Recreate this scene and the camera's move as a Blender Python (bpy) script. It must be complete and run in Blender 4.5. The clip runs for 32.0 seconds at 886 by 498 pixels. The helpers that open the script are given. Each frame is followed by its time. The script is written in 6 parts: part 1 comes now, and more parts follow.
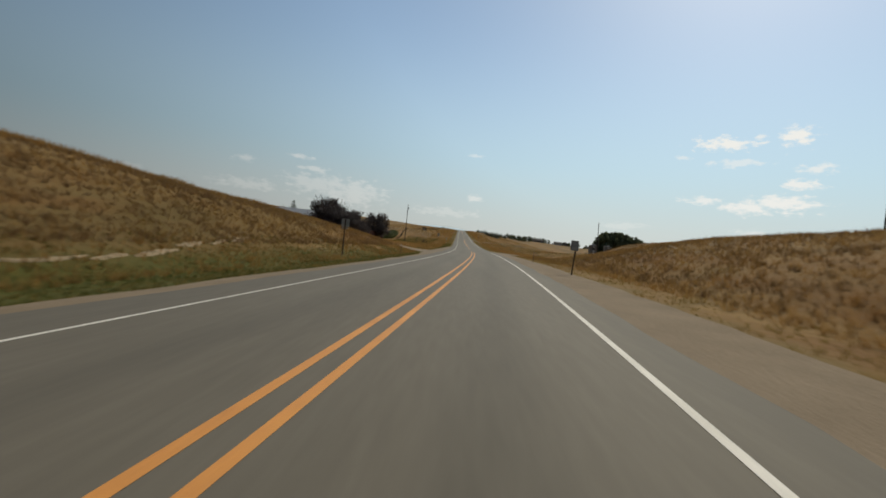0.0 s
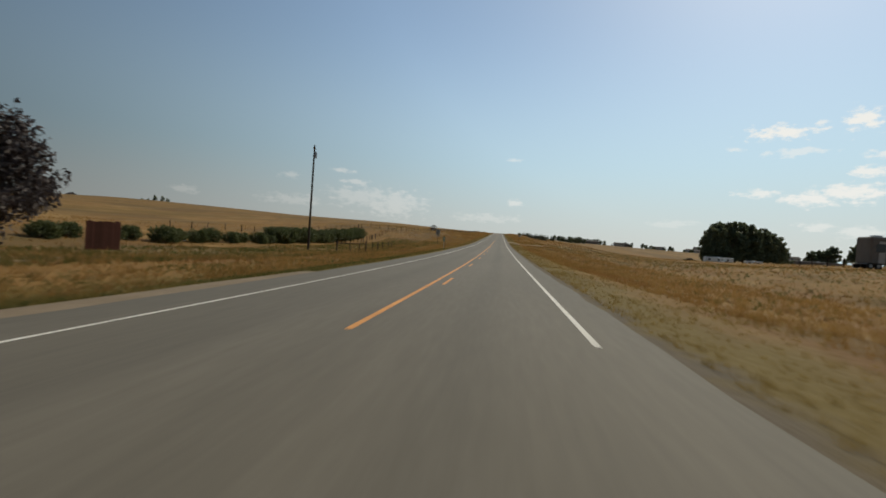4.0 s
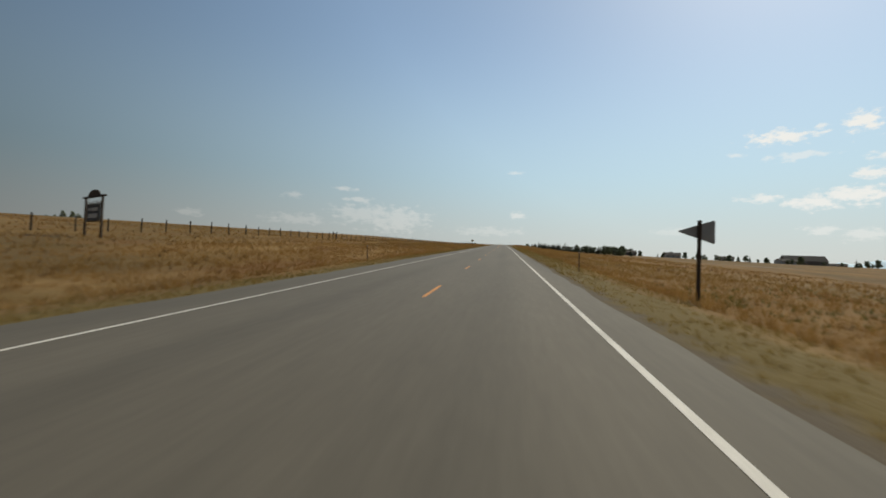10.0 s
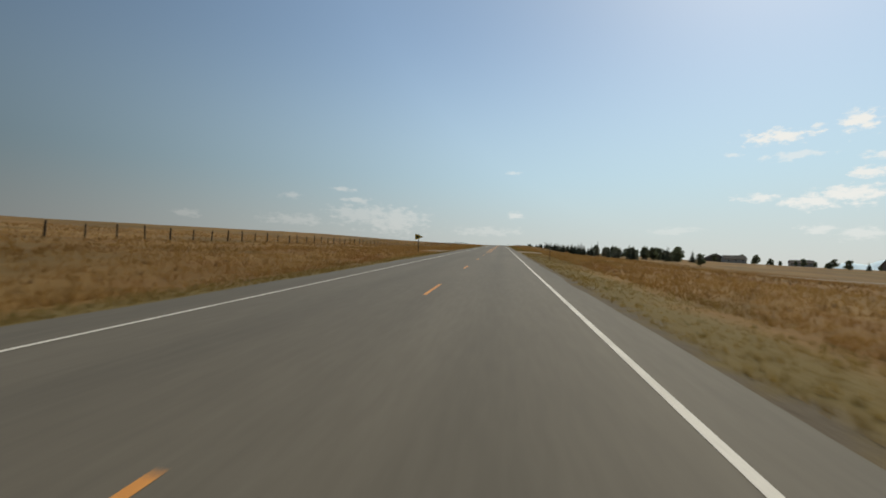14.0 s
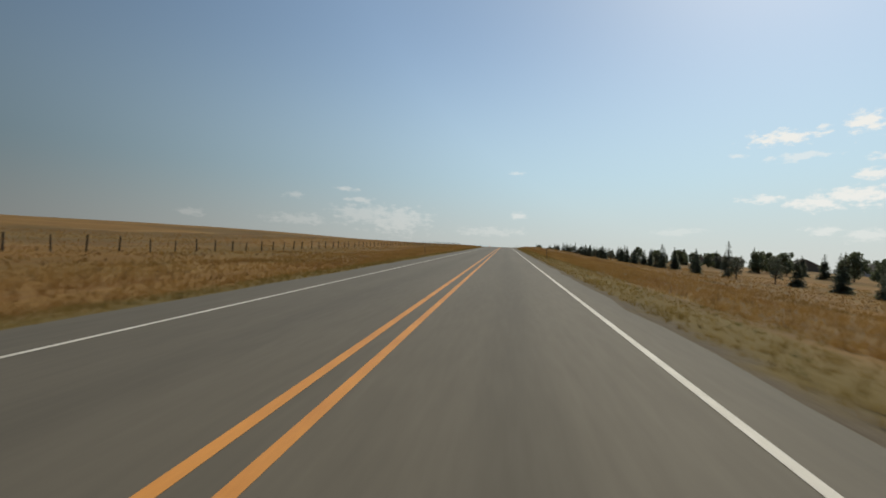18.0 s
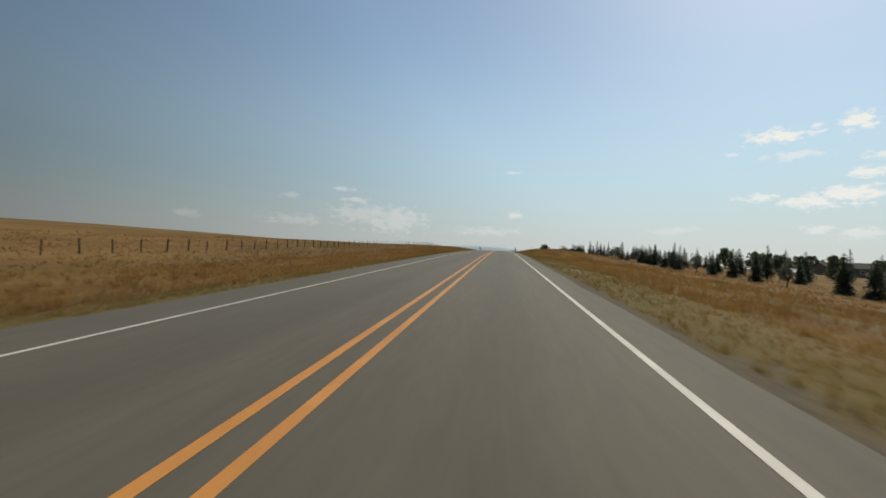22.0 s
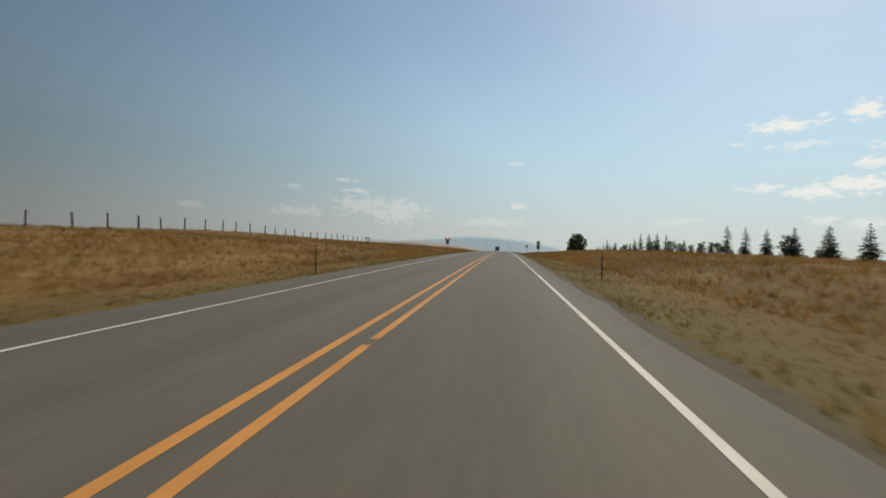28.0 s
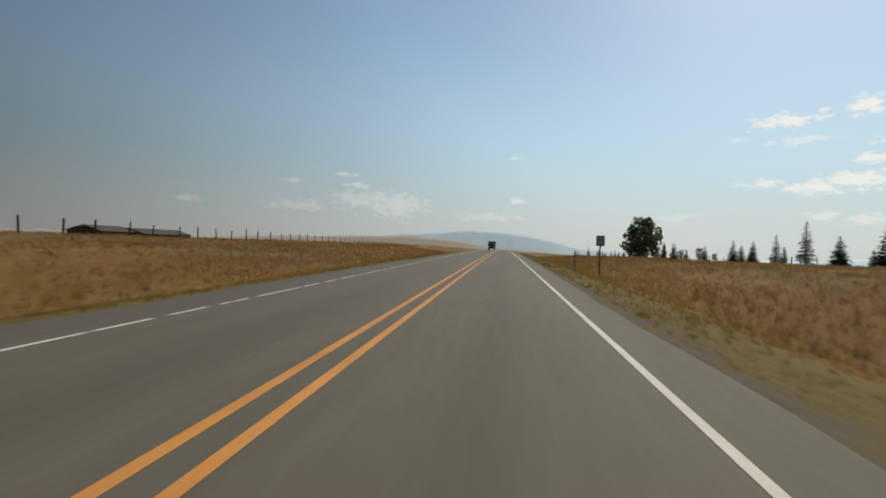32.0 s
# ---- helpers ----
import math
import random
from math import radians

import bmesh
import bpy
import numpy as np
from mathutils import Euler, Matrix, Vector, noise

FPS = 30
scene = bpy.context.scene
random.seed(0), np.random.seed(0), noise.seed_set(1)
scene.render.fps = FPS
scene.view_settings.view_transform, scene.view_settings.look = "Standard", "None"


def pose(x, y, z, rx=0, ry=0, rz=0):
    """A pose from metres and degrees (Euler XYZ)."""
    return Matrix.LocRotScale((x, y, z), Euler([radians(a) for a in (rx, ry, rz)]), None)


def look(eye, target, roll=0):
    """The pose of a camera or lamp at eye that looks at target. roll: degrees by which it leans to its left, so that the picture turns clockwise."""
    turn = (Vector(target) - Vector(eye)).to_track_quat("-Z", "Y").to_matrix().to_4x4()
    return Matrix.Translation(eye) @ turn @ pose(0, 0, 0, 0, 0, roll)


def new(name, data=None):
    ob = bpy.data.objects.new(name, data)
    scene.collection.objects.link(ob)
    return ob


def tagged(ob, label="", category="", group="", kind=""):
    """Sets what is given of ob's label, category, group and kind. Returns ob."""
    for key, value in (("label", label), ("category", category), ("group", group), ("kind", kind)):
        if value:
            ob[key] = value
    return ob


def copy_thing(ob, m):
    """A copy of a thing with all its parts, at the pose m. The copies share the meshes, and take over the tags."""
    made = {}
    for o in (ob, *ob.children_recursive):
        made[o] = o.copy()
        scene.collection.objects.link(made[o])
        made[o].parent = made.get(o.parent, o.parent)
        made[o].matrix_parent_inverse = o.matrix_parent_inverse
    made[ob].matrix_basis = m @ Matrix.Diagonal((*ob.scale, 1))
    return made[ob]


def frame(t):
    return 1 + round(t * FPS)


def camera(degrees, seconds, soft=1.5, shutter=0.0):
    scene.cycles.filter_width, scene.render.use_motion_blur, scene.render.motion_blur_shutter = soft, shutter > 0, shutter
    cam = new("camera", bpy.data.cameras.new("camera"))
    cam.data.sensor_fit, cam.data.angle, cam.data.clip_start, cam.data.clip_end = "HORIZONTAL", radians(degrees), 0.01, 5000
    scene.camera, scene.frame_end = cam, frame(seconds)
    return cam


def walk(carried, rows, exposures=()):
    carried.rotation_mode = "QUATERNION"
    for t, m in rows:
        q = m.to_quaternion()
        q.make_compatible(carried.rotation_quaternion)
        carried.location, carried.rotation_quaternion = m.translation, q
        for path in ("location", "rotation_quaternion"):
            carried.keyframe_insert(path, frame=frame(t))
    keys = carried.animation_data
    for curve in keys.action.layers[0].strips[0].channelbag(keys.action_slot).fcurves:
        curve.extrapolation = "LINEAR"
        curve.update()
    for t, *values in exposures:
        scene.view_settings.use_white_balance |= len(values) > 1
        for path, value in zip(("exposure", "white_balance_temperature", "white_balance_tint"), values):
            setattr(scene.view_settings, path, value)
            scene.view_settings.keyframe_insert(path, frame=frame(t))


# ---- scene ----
SPEED = 27.3          # metres a second
EYE = 1.43            # lens above the road

# seconds: yaw to the left, pitch up, roll, metres to the right of the centre line
TURNS = [
    (0.0, 1.80, -3.35, 6.10, 1.70), (0.5, 2.72, -3.38, 6.05, 1.73), (1.0, 3.46, -3.42, 6.00, 1.78), (1.5, 4.20, -3.42, 5.98, 1.88),
    (2.0, 4.84, -3.34, 5.75, 1.96), (2.5, 5.32, -3.44, 5.51, 2.10), (3.0, 6.09, -3.40, 4.66, 2.26), (3.5, 6.92, -3.15, 4.32, 2.23),
    (4.5, 7.35, -2.75, 3.40, 2.05), (5.5, 7.54, -2.31, 2.73, 1.92), (6.0, 7.50, -2.04, 2.46, 1.83), (6.5, 7.33, -1.88, 2.39, 1.84),
    (7.0, 7.18, -1.85, 2.35, 1.85), (7.5, 7.28, -1.83, 2.20, 1.90), (8.0, 7.38, -1.48, 1.90, 1.94), (8.5, 7.44, -1.17, 1.77, 1.94),
    (9.0, 7.58, -1.27, 1.53, 1.96), (9.5, 7.74, -0.95, 1.74, 1.98), (10.0, 7.83, -1.04, 2.08, 2.00), (10.5, 7.86, -0.99, 2.02, 1.96),
    (11.0, 7.84, -0.86, 1.86, 1.89), (11.5, 7.77, -0.70, 1.74, 1.90), (12.0, 7.62, -0.73, 1.77, 1.92), (12.5, 7.49, -0.84, 1.97, 1.94),
    (13.0, 7.46, -0.83, 2.24, 1.96), (13.5, 7.49, -0.88, 2.12, 1.98), (14.0, 7.59, -1.01, 1.90, 2.02), (14.5, 7.67, -0.90, 2.20, 1.97),
    (15.5, 7.90, -0.88, 2.12, 1.88), (16.5, 8.15, -0.88, 2.06, 1.76), (17.0, 8.20, -0.86, 2.21, 1.70), (17.5, 8.10, -0.90, 2.11, 1.69),
    (18.0, 7.97, -1.02, 2.18, 1.67), (18.5, 7.75, -1.00, 2.30, 1.67), (19.0, 7.63, -1.05, 2.50, 1.67), (19.5, 7.68, -0.98, 2.38, 1.70),
    (20.0, 7.78, -0.96, 2.15, 1.73), (20.5, 7.86, -1.02, 2.25, 1.74), (21.0, 7.66, -1.07, 2.10, 1.75), (21.5, 7.55, -1.10, 1.90, 1.77),
    (22.0, 7.55, -1.04, 1.92, 1.78), (22.5, 7.70, -0.96, 1.80, 1.78), (23.0, 7.78, -0.95, 1.82, 1.79), (23.5, 7.97, -1.07, 2.15, 1.78),
    (24.0, 8.08, -1.33, 2.05, 1.77), (24.5, 7.92, -1.46, 1.95, 1.79), (25.0, 7.80, -1.56, 1.98, 1.80), (25.5, 7.74, -1.57, 1.96, 1.84),
    (26.5, 7.78, -1.72, 1.84, 1.91), (27.5, 7.84, -1.93, 1.77, 1.97), (28.0, 7.84, -2.20, 1.87, 2.01), (28.5, 7.84, -2.23, 1.92, 2.00),
    (29.0, 7.82, -2.27, 1.92, 2.00), (29.5, 7.84, -2.37, 1.94, 2.00), (30.0, 7.84, -2.53, 1.96, 1.99), (30.5, 7.79, -2.72, 2.08, 1.98),
    (31.0, 7.76, -2.98, 2.10, 1.97), (31.5, 7.78, -2.88, 2.00, 1.96), (32.0, 7.76, -2.89, 2.02, 1.96),
]
CLIMB = 2.4

# the road along y: heading to the left, grade and bank in degrees
ROAD_Y = np.arange(-150.0, 4700.0, 2.0)


def glide(y, knots, step=4.0):
    """Values between knots (y, value), rounded off over some metres."""
    ky, kv = np.array(knots, float).T
    fine = np.arange(-400.0, 5000.0, step)
    v = np.interp(fine, ky, kv)
    kern = np.hanning(13)
    v = np.convolve(np.pad(v, 6, mode="edge"), kern / kern.sum(), "valid")
    return np.interp(y, fine, v)


HEADING = glide(ROAD_Y, [(-150, -8.5), (-60, -7.6), (0, -5.15), (27, -3.95), (55, -2.65), (82, -1.4), (100, -0.65), (140, -0.15), (170, 0)])
GRADE = glide(ROAD_Y, [(-150, 0.6), (0, 0.45), (27, 0.0), (95, 0.1), (150, 1.0), (165, 1.3), (205, 1.5), (220, 1.85), (235, 2.2), (260, 2.4),
                       (640, 2.4), (655, 2.05), (685, 1.75), (750, 1.4), (765, 1.15), (800, 1.0), (832, 0.65), (850, 0.4), (890, 0.4), (960, 0.1), (1100, -0.6), (1400, -1.2),
                       (2200, -0.9), (3000, -0.2), (4700, 0.0)])
BANK = glide(ROAD_Y, [(-150, 2.7), (27, 2.7), (55, 2.4), (82, 1.8), (96, 1.5), (150, 0.5), (165, 0.35), (200, 0.15), (240, 0)])
ROAD_X = np.cumsum(-np.tan(np.radians(HEADING))) * 2.0
ROAD_X -= np.interp(300.0, ROAD_Y, ROAD_X)
ROAD_Z = np.cumsum(np.tan(np.radians(GRADE))) * 2.0
ROAD_Z -= np.interp(0.0, ROAD_Y, ROAD_Z)


def road_x(y):
    return np.interp(y, ROAD_Y, ROAD_X)


def road_z(y):
    return np.interp(y, ROAD_Y, ROAD_Z)


def bank(y):
    return np.tan(np.radians(np.interp(y, ROAD_Y, BANK)))


rows = []
for t, yaw, pitch, roll, off in TURNS:
    y = SPEED * t
    place = (float(road_x(y)) + off, y, float(road_z(y) + bank(y) * off) + EYE)
    rows.append((t, pose(*place, 90, 0, yaw) @ pose(0, 0, 0, pitch + CLIMB) @ pose(0, 0, 0, 0, 0, roll)))

cam = camera(89.93, 32.0, soft=1.7, shutter=0.18)
walk(cam, rows, exposures=[(0.0, 0.0, 7000, 3), (32.0, 0.0, 7000, 3)])

# ---- sky, clouds and sun ----
SUN_ELEV, SUN_AZ = radians(44), radians(32)      # azimuth to the right of straight ahead (+y)


def cloud_mask(nodes, links, spot, fluff, az, el, wide, high, thin):
    """A ragged cloud at that bearing and height, in degrees."""
    off = nodes.new("ShaderNodeVectorMath")
    off.operation = "SUBTRACT"
    off.inputs[1].default_value = (az, el, 0)
    links.new(spot, off.inputs[0])
    fit_ = nodes.new("ShaderNodeVectorMath")
    fit_.operation = "MULTIPLY"
    fit_.inputs[1].default_value = (1 / wide, 1 / high, 0)
    links.new(off.outputs[0], fit_.inputs[0])
    far = nodes.new("ShaderNodeVectorMath")
    far.operation = "LENGTH"
    links.new(fit_.outputs[0], far.inputs[0])
    add = nodes.new("ShaderNodeMath")
    add.operation = "ADD"
    links.new(far.outputs["Value"], add.inputs[0])
    links.new(fluff, add.inputs[1])
    ramp = nodes.new("ShaderNodeMapRange")
    ramp.interpolation_type = "SMOOTHSTEP"
    for key, v in (("From Min", 1.25), ("From Max", 0.35), ("To Min", 0.0), ("To Max", thin)):
        ramp.inputs[key].default_value = v
    links.new(add.outputs[0], ramp.inputs["Value"])
    return ramp.outputs[0]


def make_sky():
    world = bpy.data.worlds.new("sky")
    scene.world = world
    world.use_nodes = True
    nodes, links = world.node_tree.nodes, world.node_tree.links
    nodes.clear()
    sky = nodes.new("ShaderNodeTexSky")
    sky.sky_type = "NISHITA"
    sky.sun_disc = False
    sky.sun_elevation, sky.sun_rotation = SUN_ELEV, SUN_AZ
    sky.altitude, sky.air_density, sky.dust_density, sky.ozone_density = 1100, 1.0, 1.0, 1.0
    where = nodes.new("ShaderNodeTexCoord")
    split = nodes.new("ShaderNodeSeparateXYZ")
    links.new(where.outputs["Generated"], split.inputs[0])
    bearing = nodes.new("ShaderNodeMath")
    bearing.operation = "ARCTAN2"
    links.new(split.outputs["X"], bearing.inputs[0])
    links.new(split.outputs["Y"], bearing.inputs[1])
    height = nodes.new("ShaderNodeMath")
    height.operation = "ARCSINE"
    links.new(split.outputs["Z"], height.inputs[0])
    both = nodes.new("ShaderNodeCombineXYZ")
    for k, src in enumerate((bearing, height)):
        deg = nodes.new("ShaderNodeMath")
        deg.operation = "MULTIPLY"
        deg.inputs[1].default_value = 57.29578
        links.new(src.outputs[0], deg.inputs[0])
        links.new(deg.outputs[0], both.inputs[k])
    stretch = nodes.new("ShaderNodeVectorMath")
    stretch.operation = "MULTIPLY"
    stretch.inputs[1].default_value = (0.7, 1.5, 1)
    links.new(both.outputs[0], stretch.inputs[0])
    puff = nodes.new("ShaderNodeTexNoise")
    puff.inputs["Scale"].default_value = 1.1
    puff.inputs["Detail"].default_value = 6
    puff.inputs["Roughness"].default_value = 0.62
    links.new(stretch.outputs[0], puff.inputs["Vector"])
    fluff = nodes.new("ShaderNodeMapRange")
    for key, v in (("From Min", 0.25), ("From Max", 0.75), ("To Min", -0.75), ("To Max", 1.0)):
        fluff.inputs[key].default_value = v
    links.new(puff.outputs["Fac"], fluff.inputs["Value"])
    high_clouds = [(29.5, 13.7, 3.0, 0.80, 1), (35.62, 14.35, 1.5, 1.25, 1), (32.35, 14.3, 0.5, 0.4, .7), (30.77, 11.67, 2.8, 0.5, .5),
                   (36.39, 9.44, 1.9, 0.6, .9), (27.86, 7.58, 2.3, 0.45, .8), (25.46, 12.22, 0.8, 0.3, .5), (37.5, 11.0, 1.5, .6, .7)]
    low_clouds = [(32.18, 7.05, 2.9, 0.85, .9), (35.26, 7.43, 2.9, 1.05, .95), (33.85, 7.9, 1.7, 0.55, .9), (32.66, 4.26, 1.6, 0.5, .5),
                  (35.9, 3.81, 2.2, 0.7, .45), (-26.66, 7.14, 1.3, 0.42, .35), (-20.62, 8.41, 1.6, 0.30, .5), (-19.0, 7.16, 2.3, 0.36, .45)]
    faint_clouds = [(-14.0, 4.9, 4.6, 1.9, .42), (-18.26, 5.4, 4.2, 1.5, .36), (1.03, 11.22, 1.2, 0.25, .4), (1.46, 5.9, 1.1, 0.5, .55),
                    (-2.2, 3.83, 5.1, 0.6, .3), (-26.39, 4.35, 4.2, 0.7, .3), (-37.86, 4.26, 1.5, 0.55, .3), (20, 4.2, 3.0, 0.5, .25)]
    mask = None
    for row in high_clouds + low_clouds + faint_clouds:
        m = cloud_mask(nodes, links, both.outputs[0], fluff.outputs[0], *row)
        if mask is None:
            mask = m
        else:
            most = nodes.new("ShaderNodeMath")
            most.operation = "MAXIMUM"
            links.new(mask, most.inputs[0])
            links.new(m, most.inputs[1])
            mask = most.outputs[0]
    mix = nodes.new("ShaderNodeMix")
    mix.data_type = "RGBA"
    links.new(mask, mix.inputs["Factor"])
    haze = nodes.new("ShaderNodeMapRange")
    haze.interpolation_type = "SMOOTHERSTEP"
    for key, v in (("From Min", -0.05), ("From Max", 0.56), ("To Min", 0.88), ("To Max", 0.10)):
        haze.inputs[key].default_value = v
    links.new(height.outputs[0], haze.inputs["Value"])
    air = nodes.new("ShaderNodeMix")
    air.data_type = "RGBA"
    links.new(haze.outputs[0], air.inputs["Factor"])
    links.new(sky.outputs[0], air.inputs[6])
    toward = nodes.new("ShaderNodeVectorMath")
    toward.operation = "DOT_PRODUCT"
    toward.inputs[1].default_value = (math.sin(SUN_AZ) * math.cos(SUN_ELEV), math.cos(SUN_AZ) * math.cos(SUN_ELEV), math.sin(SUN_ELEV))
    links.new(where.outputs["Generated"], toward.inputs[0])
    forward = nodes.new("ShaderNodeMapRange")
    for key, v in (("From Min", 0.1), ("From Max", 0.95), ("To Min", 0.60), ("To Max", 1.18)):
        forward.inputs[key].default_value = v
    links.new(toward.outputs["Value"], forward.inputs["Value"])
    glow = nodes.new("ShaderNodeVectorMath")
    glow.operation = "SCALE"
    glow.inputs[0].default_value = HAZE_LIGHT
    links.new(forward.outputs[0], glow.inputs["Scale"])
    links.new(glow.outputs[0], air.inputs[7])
    # dust low over the plain, paler and warmer than the air above it
    dust = nodes.new("ShaderNodeMapRange")
    dust.interpolation_type = "SMOOTHSTEP"
    for key, v in (("From Min", -0.02), ("From Max", 0.20), ("To Min", 0.75), ("To Max", 0.0)):
        dust.inputs[key].default_value = v
    links.new(height.outputs[0], dust.inputs["Value"])
    pale = nodes.new("ShaderNodeVectorMath")
    pale.operation = "SCALE"
    pale.inputs[0].default_value = DUST_LIGHT
    even = nodes.new("ShaderNodeMapRange")
    for key, v in (("From Min", 0.1), ("From Max", 0.95), ("To Min", 0.95), ("To Max", 1.06)):
        even.inputs[key].default_value = v
    links.new(toward.outputs["Value"], even.inputs["Value"])
    links.new(even.outputs[0], pale.inputs["Scale"])
    low = nodes.new("ShaderNodeMix")
    low.data_type = "RGBA"
    links.new(dust.outputs[0], low.inputs["Factor"])
    links.new(air.outputs[2], low.inputs[6])
    links.new(pale.outputs[0], low.inputs[7])
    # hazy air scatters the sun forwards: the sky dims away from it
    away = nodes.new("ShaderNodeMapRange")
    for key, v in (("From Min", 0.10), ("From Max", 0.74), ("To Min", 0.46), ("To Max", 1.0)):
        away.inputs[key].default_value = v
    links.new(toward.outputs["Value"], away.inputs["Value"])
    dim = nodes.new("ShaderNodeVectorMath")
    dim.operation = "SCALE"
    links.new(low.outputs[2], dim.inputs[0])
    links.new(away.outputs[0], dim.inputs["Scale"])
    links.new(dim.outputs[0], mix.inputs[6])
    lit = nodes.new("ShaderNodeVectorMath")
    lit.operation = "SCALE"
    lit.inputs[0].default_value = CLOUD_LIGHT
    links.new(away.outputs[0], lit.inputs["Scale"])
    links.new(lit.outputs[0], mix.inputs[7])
    back = nodes.new("ShaderNodeBackground")
    back.inputs["Strength"].default_value = SKY_STRENGTH
    links.new(mix.outputs[2], back.inputs["Color"])
    out = nodes.new("ShaderNodeOutputWorld")
    links.new(back.outputs[0], out.inputs["Surface"])


SKY_STRENGTH = 0.122
CLOUD_LIGHT = (7.0, 6.95, 7.3)
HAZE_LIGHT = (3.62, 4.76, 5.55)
DUST_LIGHT = (5.0, 4.95, 5.2)
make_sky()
sun = new("sun", bpy.data.lights.new("sun", "SUN"))
sun.data.energy, sun.data.angle, sun.data.color = 2.9, radians(0.53), (1.0, 0.90, 0.76)
sun.matrix_world = look((0, 0, 0), (-math.sin(SUN_AZ) * math.cos(SUN_ELEV), -math.cos(SUN_AZ) * math.cos(SUN_ELEV), -math.sin(SUN_ELEV)))

# ---- materials ----


def material(name, colours, scale=1.0, fine=12.0, rough=0.8, metal=0.0, bump=0.2, spread=0.5, island=0.0, object_random=0.0, coords="Object", stretch=(1, 1, 1), bump_distance=0.02):
    """A surface of two or three colours mixed by coarse and fine noise, with relief. island, object_random: how much pieces differ."""
    mat = bpy.data.materials.new(name)
    mat.use_nodes = True
    n, l = mat.node_tree.nodes, mat.node_tree.links
    bsdf = n["Principled BSDF"]
    tc = n.new("ShaderNodeTexCoord")
    mp = n.new("ShaderNodeMapping")
    mp.inputs["Scale"].default_value = stretch
    l.new(tc.outputs[coords], mp.inputs["Vector"])
    big = n.new("ShaderNodeTexNoise")
    big.inputs["Scale"].default_value, big.inputs["Detail"].default_value = scale, 4
    small = n.new("ShaderNodeTexNoise")
    small.inputs["Scale"].default_value, small.inputs["Detail"].default_value = fine, 5
    l.new(mp.outputs[0], big.inputs["Vector"])
    l.new(mp.outputs[0], small.inputs["Vector"])
    mixn = n.new("ShaderNodeMath")
    mixn.operation = "MULTIPLY_ADD"
    mixn.inputs[1].default_value = 0.45
    l.new(small.outputs["Fac"], mixn.inputs[0])
    half = n.new("ShaderNodeMath")
    half.operation = "MULTIPLY"
    half.inputs[1].default_value = 0.55
    l.new(big.outputs["Fac"], half.inputs[0])
    l.new(half.outputs[0], mixn.inputs[2])
    fac = mixn.outputs[0]
    if island or object_random:
        src = n.new("ShaderNodeNewGeometry") if island else n.new("ShaderNodeObjectInfo")
        rnd = src.outputs["Random Per Island"] if island else src.outputs["Random"]
        add = n.new("ShaderNodeMath")
        add.operation = "MULTIPLY_ADD"
        add.inputs[1].default_value = island or object_random
        l.new(rnd, add.inputs[0])
        sub = n.new("ShaderNodeMath")
        sub.operation = "SUBTRACT"
        sub.inputs[1].default_value = (island or object_random) / 2
        l.new(fac, sub.inputs[0])
        l.new(sub.outputs[0], add.inputs[2])
        fac = add.outputs[0]
    ramp = n.new("ShaderNodeValToRGB")
    e = ramp.color_ramp.elements
    lo, hi = 0.5 - spread / 2, 0.5 + spread / 2
    e[0].position, e[0].color = lo, (*colours[0], 1)
    e[1].position, e[1].color = hi, (*colours[-1], 1)
    for k, c in enumerate(colours[1:-1]):
        el = e.new(lo + (hi - lo) * (k + 1) / (len(colours) - 1))
        el.color = (*c, 1)
    l.new(fac, ramp.inputs["Fac"])
    l.new(ramp.outputs["Color"], bsdf.inputs["Base Color"])
    bsdf.inputs["Roughness"].default_value, bsdf.inputs["Metallic"].default_value = rough, metal
    bsdf.inputs["Specular IOR Level"].default_value = 0.12 if rough > 0.84 else 0.5
    if bump:
        b = n.new("ShaderNodeBump")
        b.inputs["Strength"].default_value, b.inputs["Distance"].default_value = bump, bump_distance
        l.new(small.outputs["Fac"], b.inputs["Height"])
        l.new(b.outputs[0], bsdf.inputs["Normal"])
    return mat


def leafy(mat, amount):
    """Lets light through thin leaves."""
    n, l = mat.node_tree.nodes, mat.node_tree.links
    bsdf, out = n["Principled BSDF"], n["Material Output"]
    tr = n.new("ShaderNodeBsdfTranslucent")
    l.new(bsdf.inputs["Base Color"].links[0].from_socket, tr.inputs["Color"])
    mx = n.new("ShaderNodeMixShader")
    mx.inputs[0].default_value = amount
    l.new(bsdf.outputs[0], mx.inputs[1])
    l.new(tr.outputs[0], mx.inputs[2])
    l.new(mx.outputs[0], out.inputs["Surface"])
    return mat


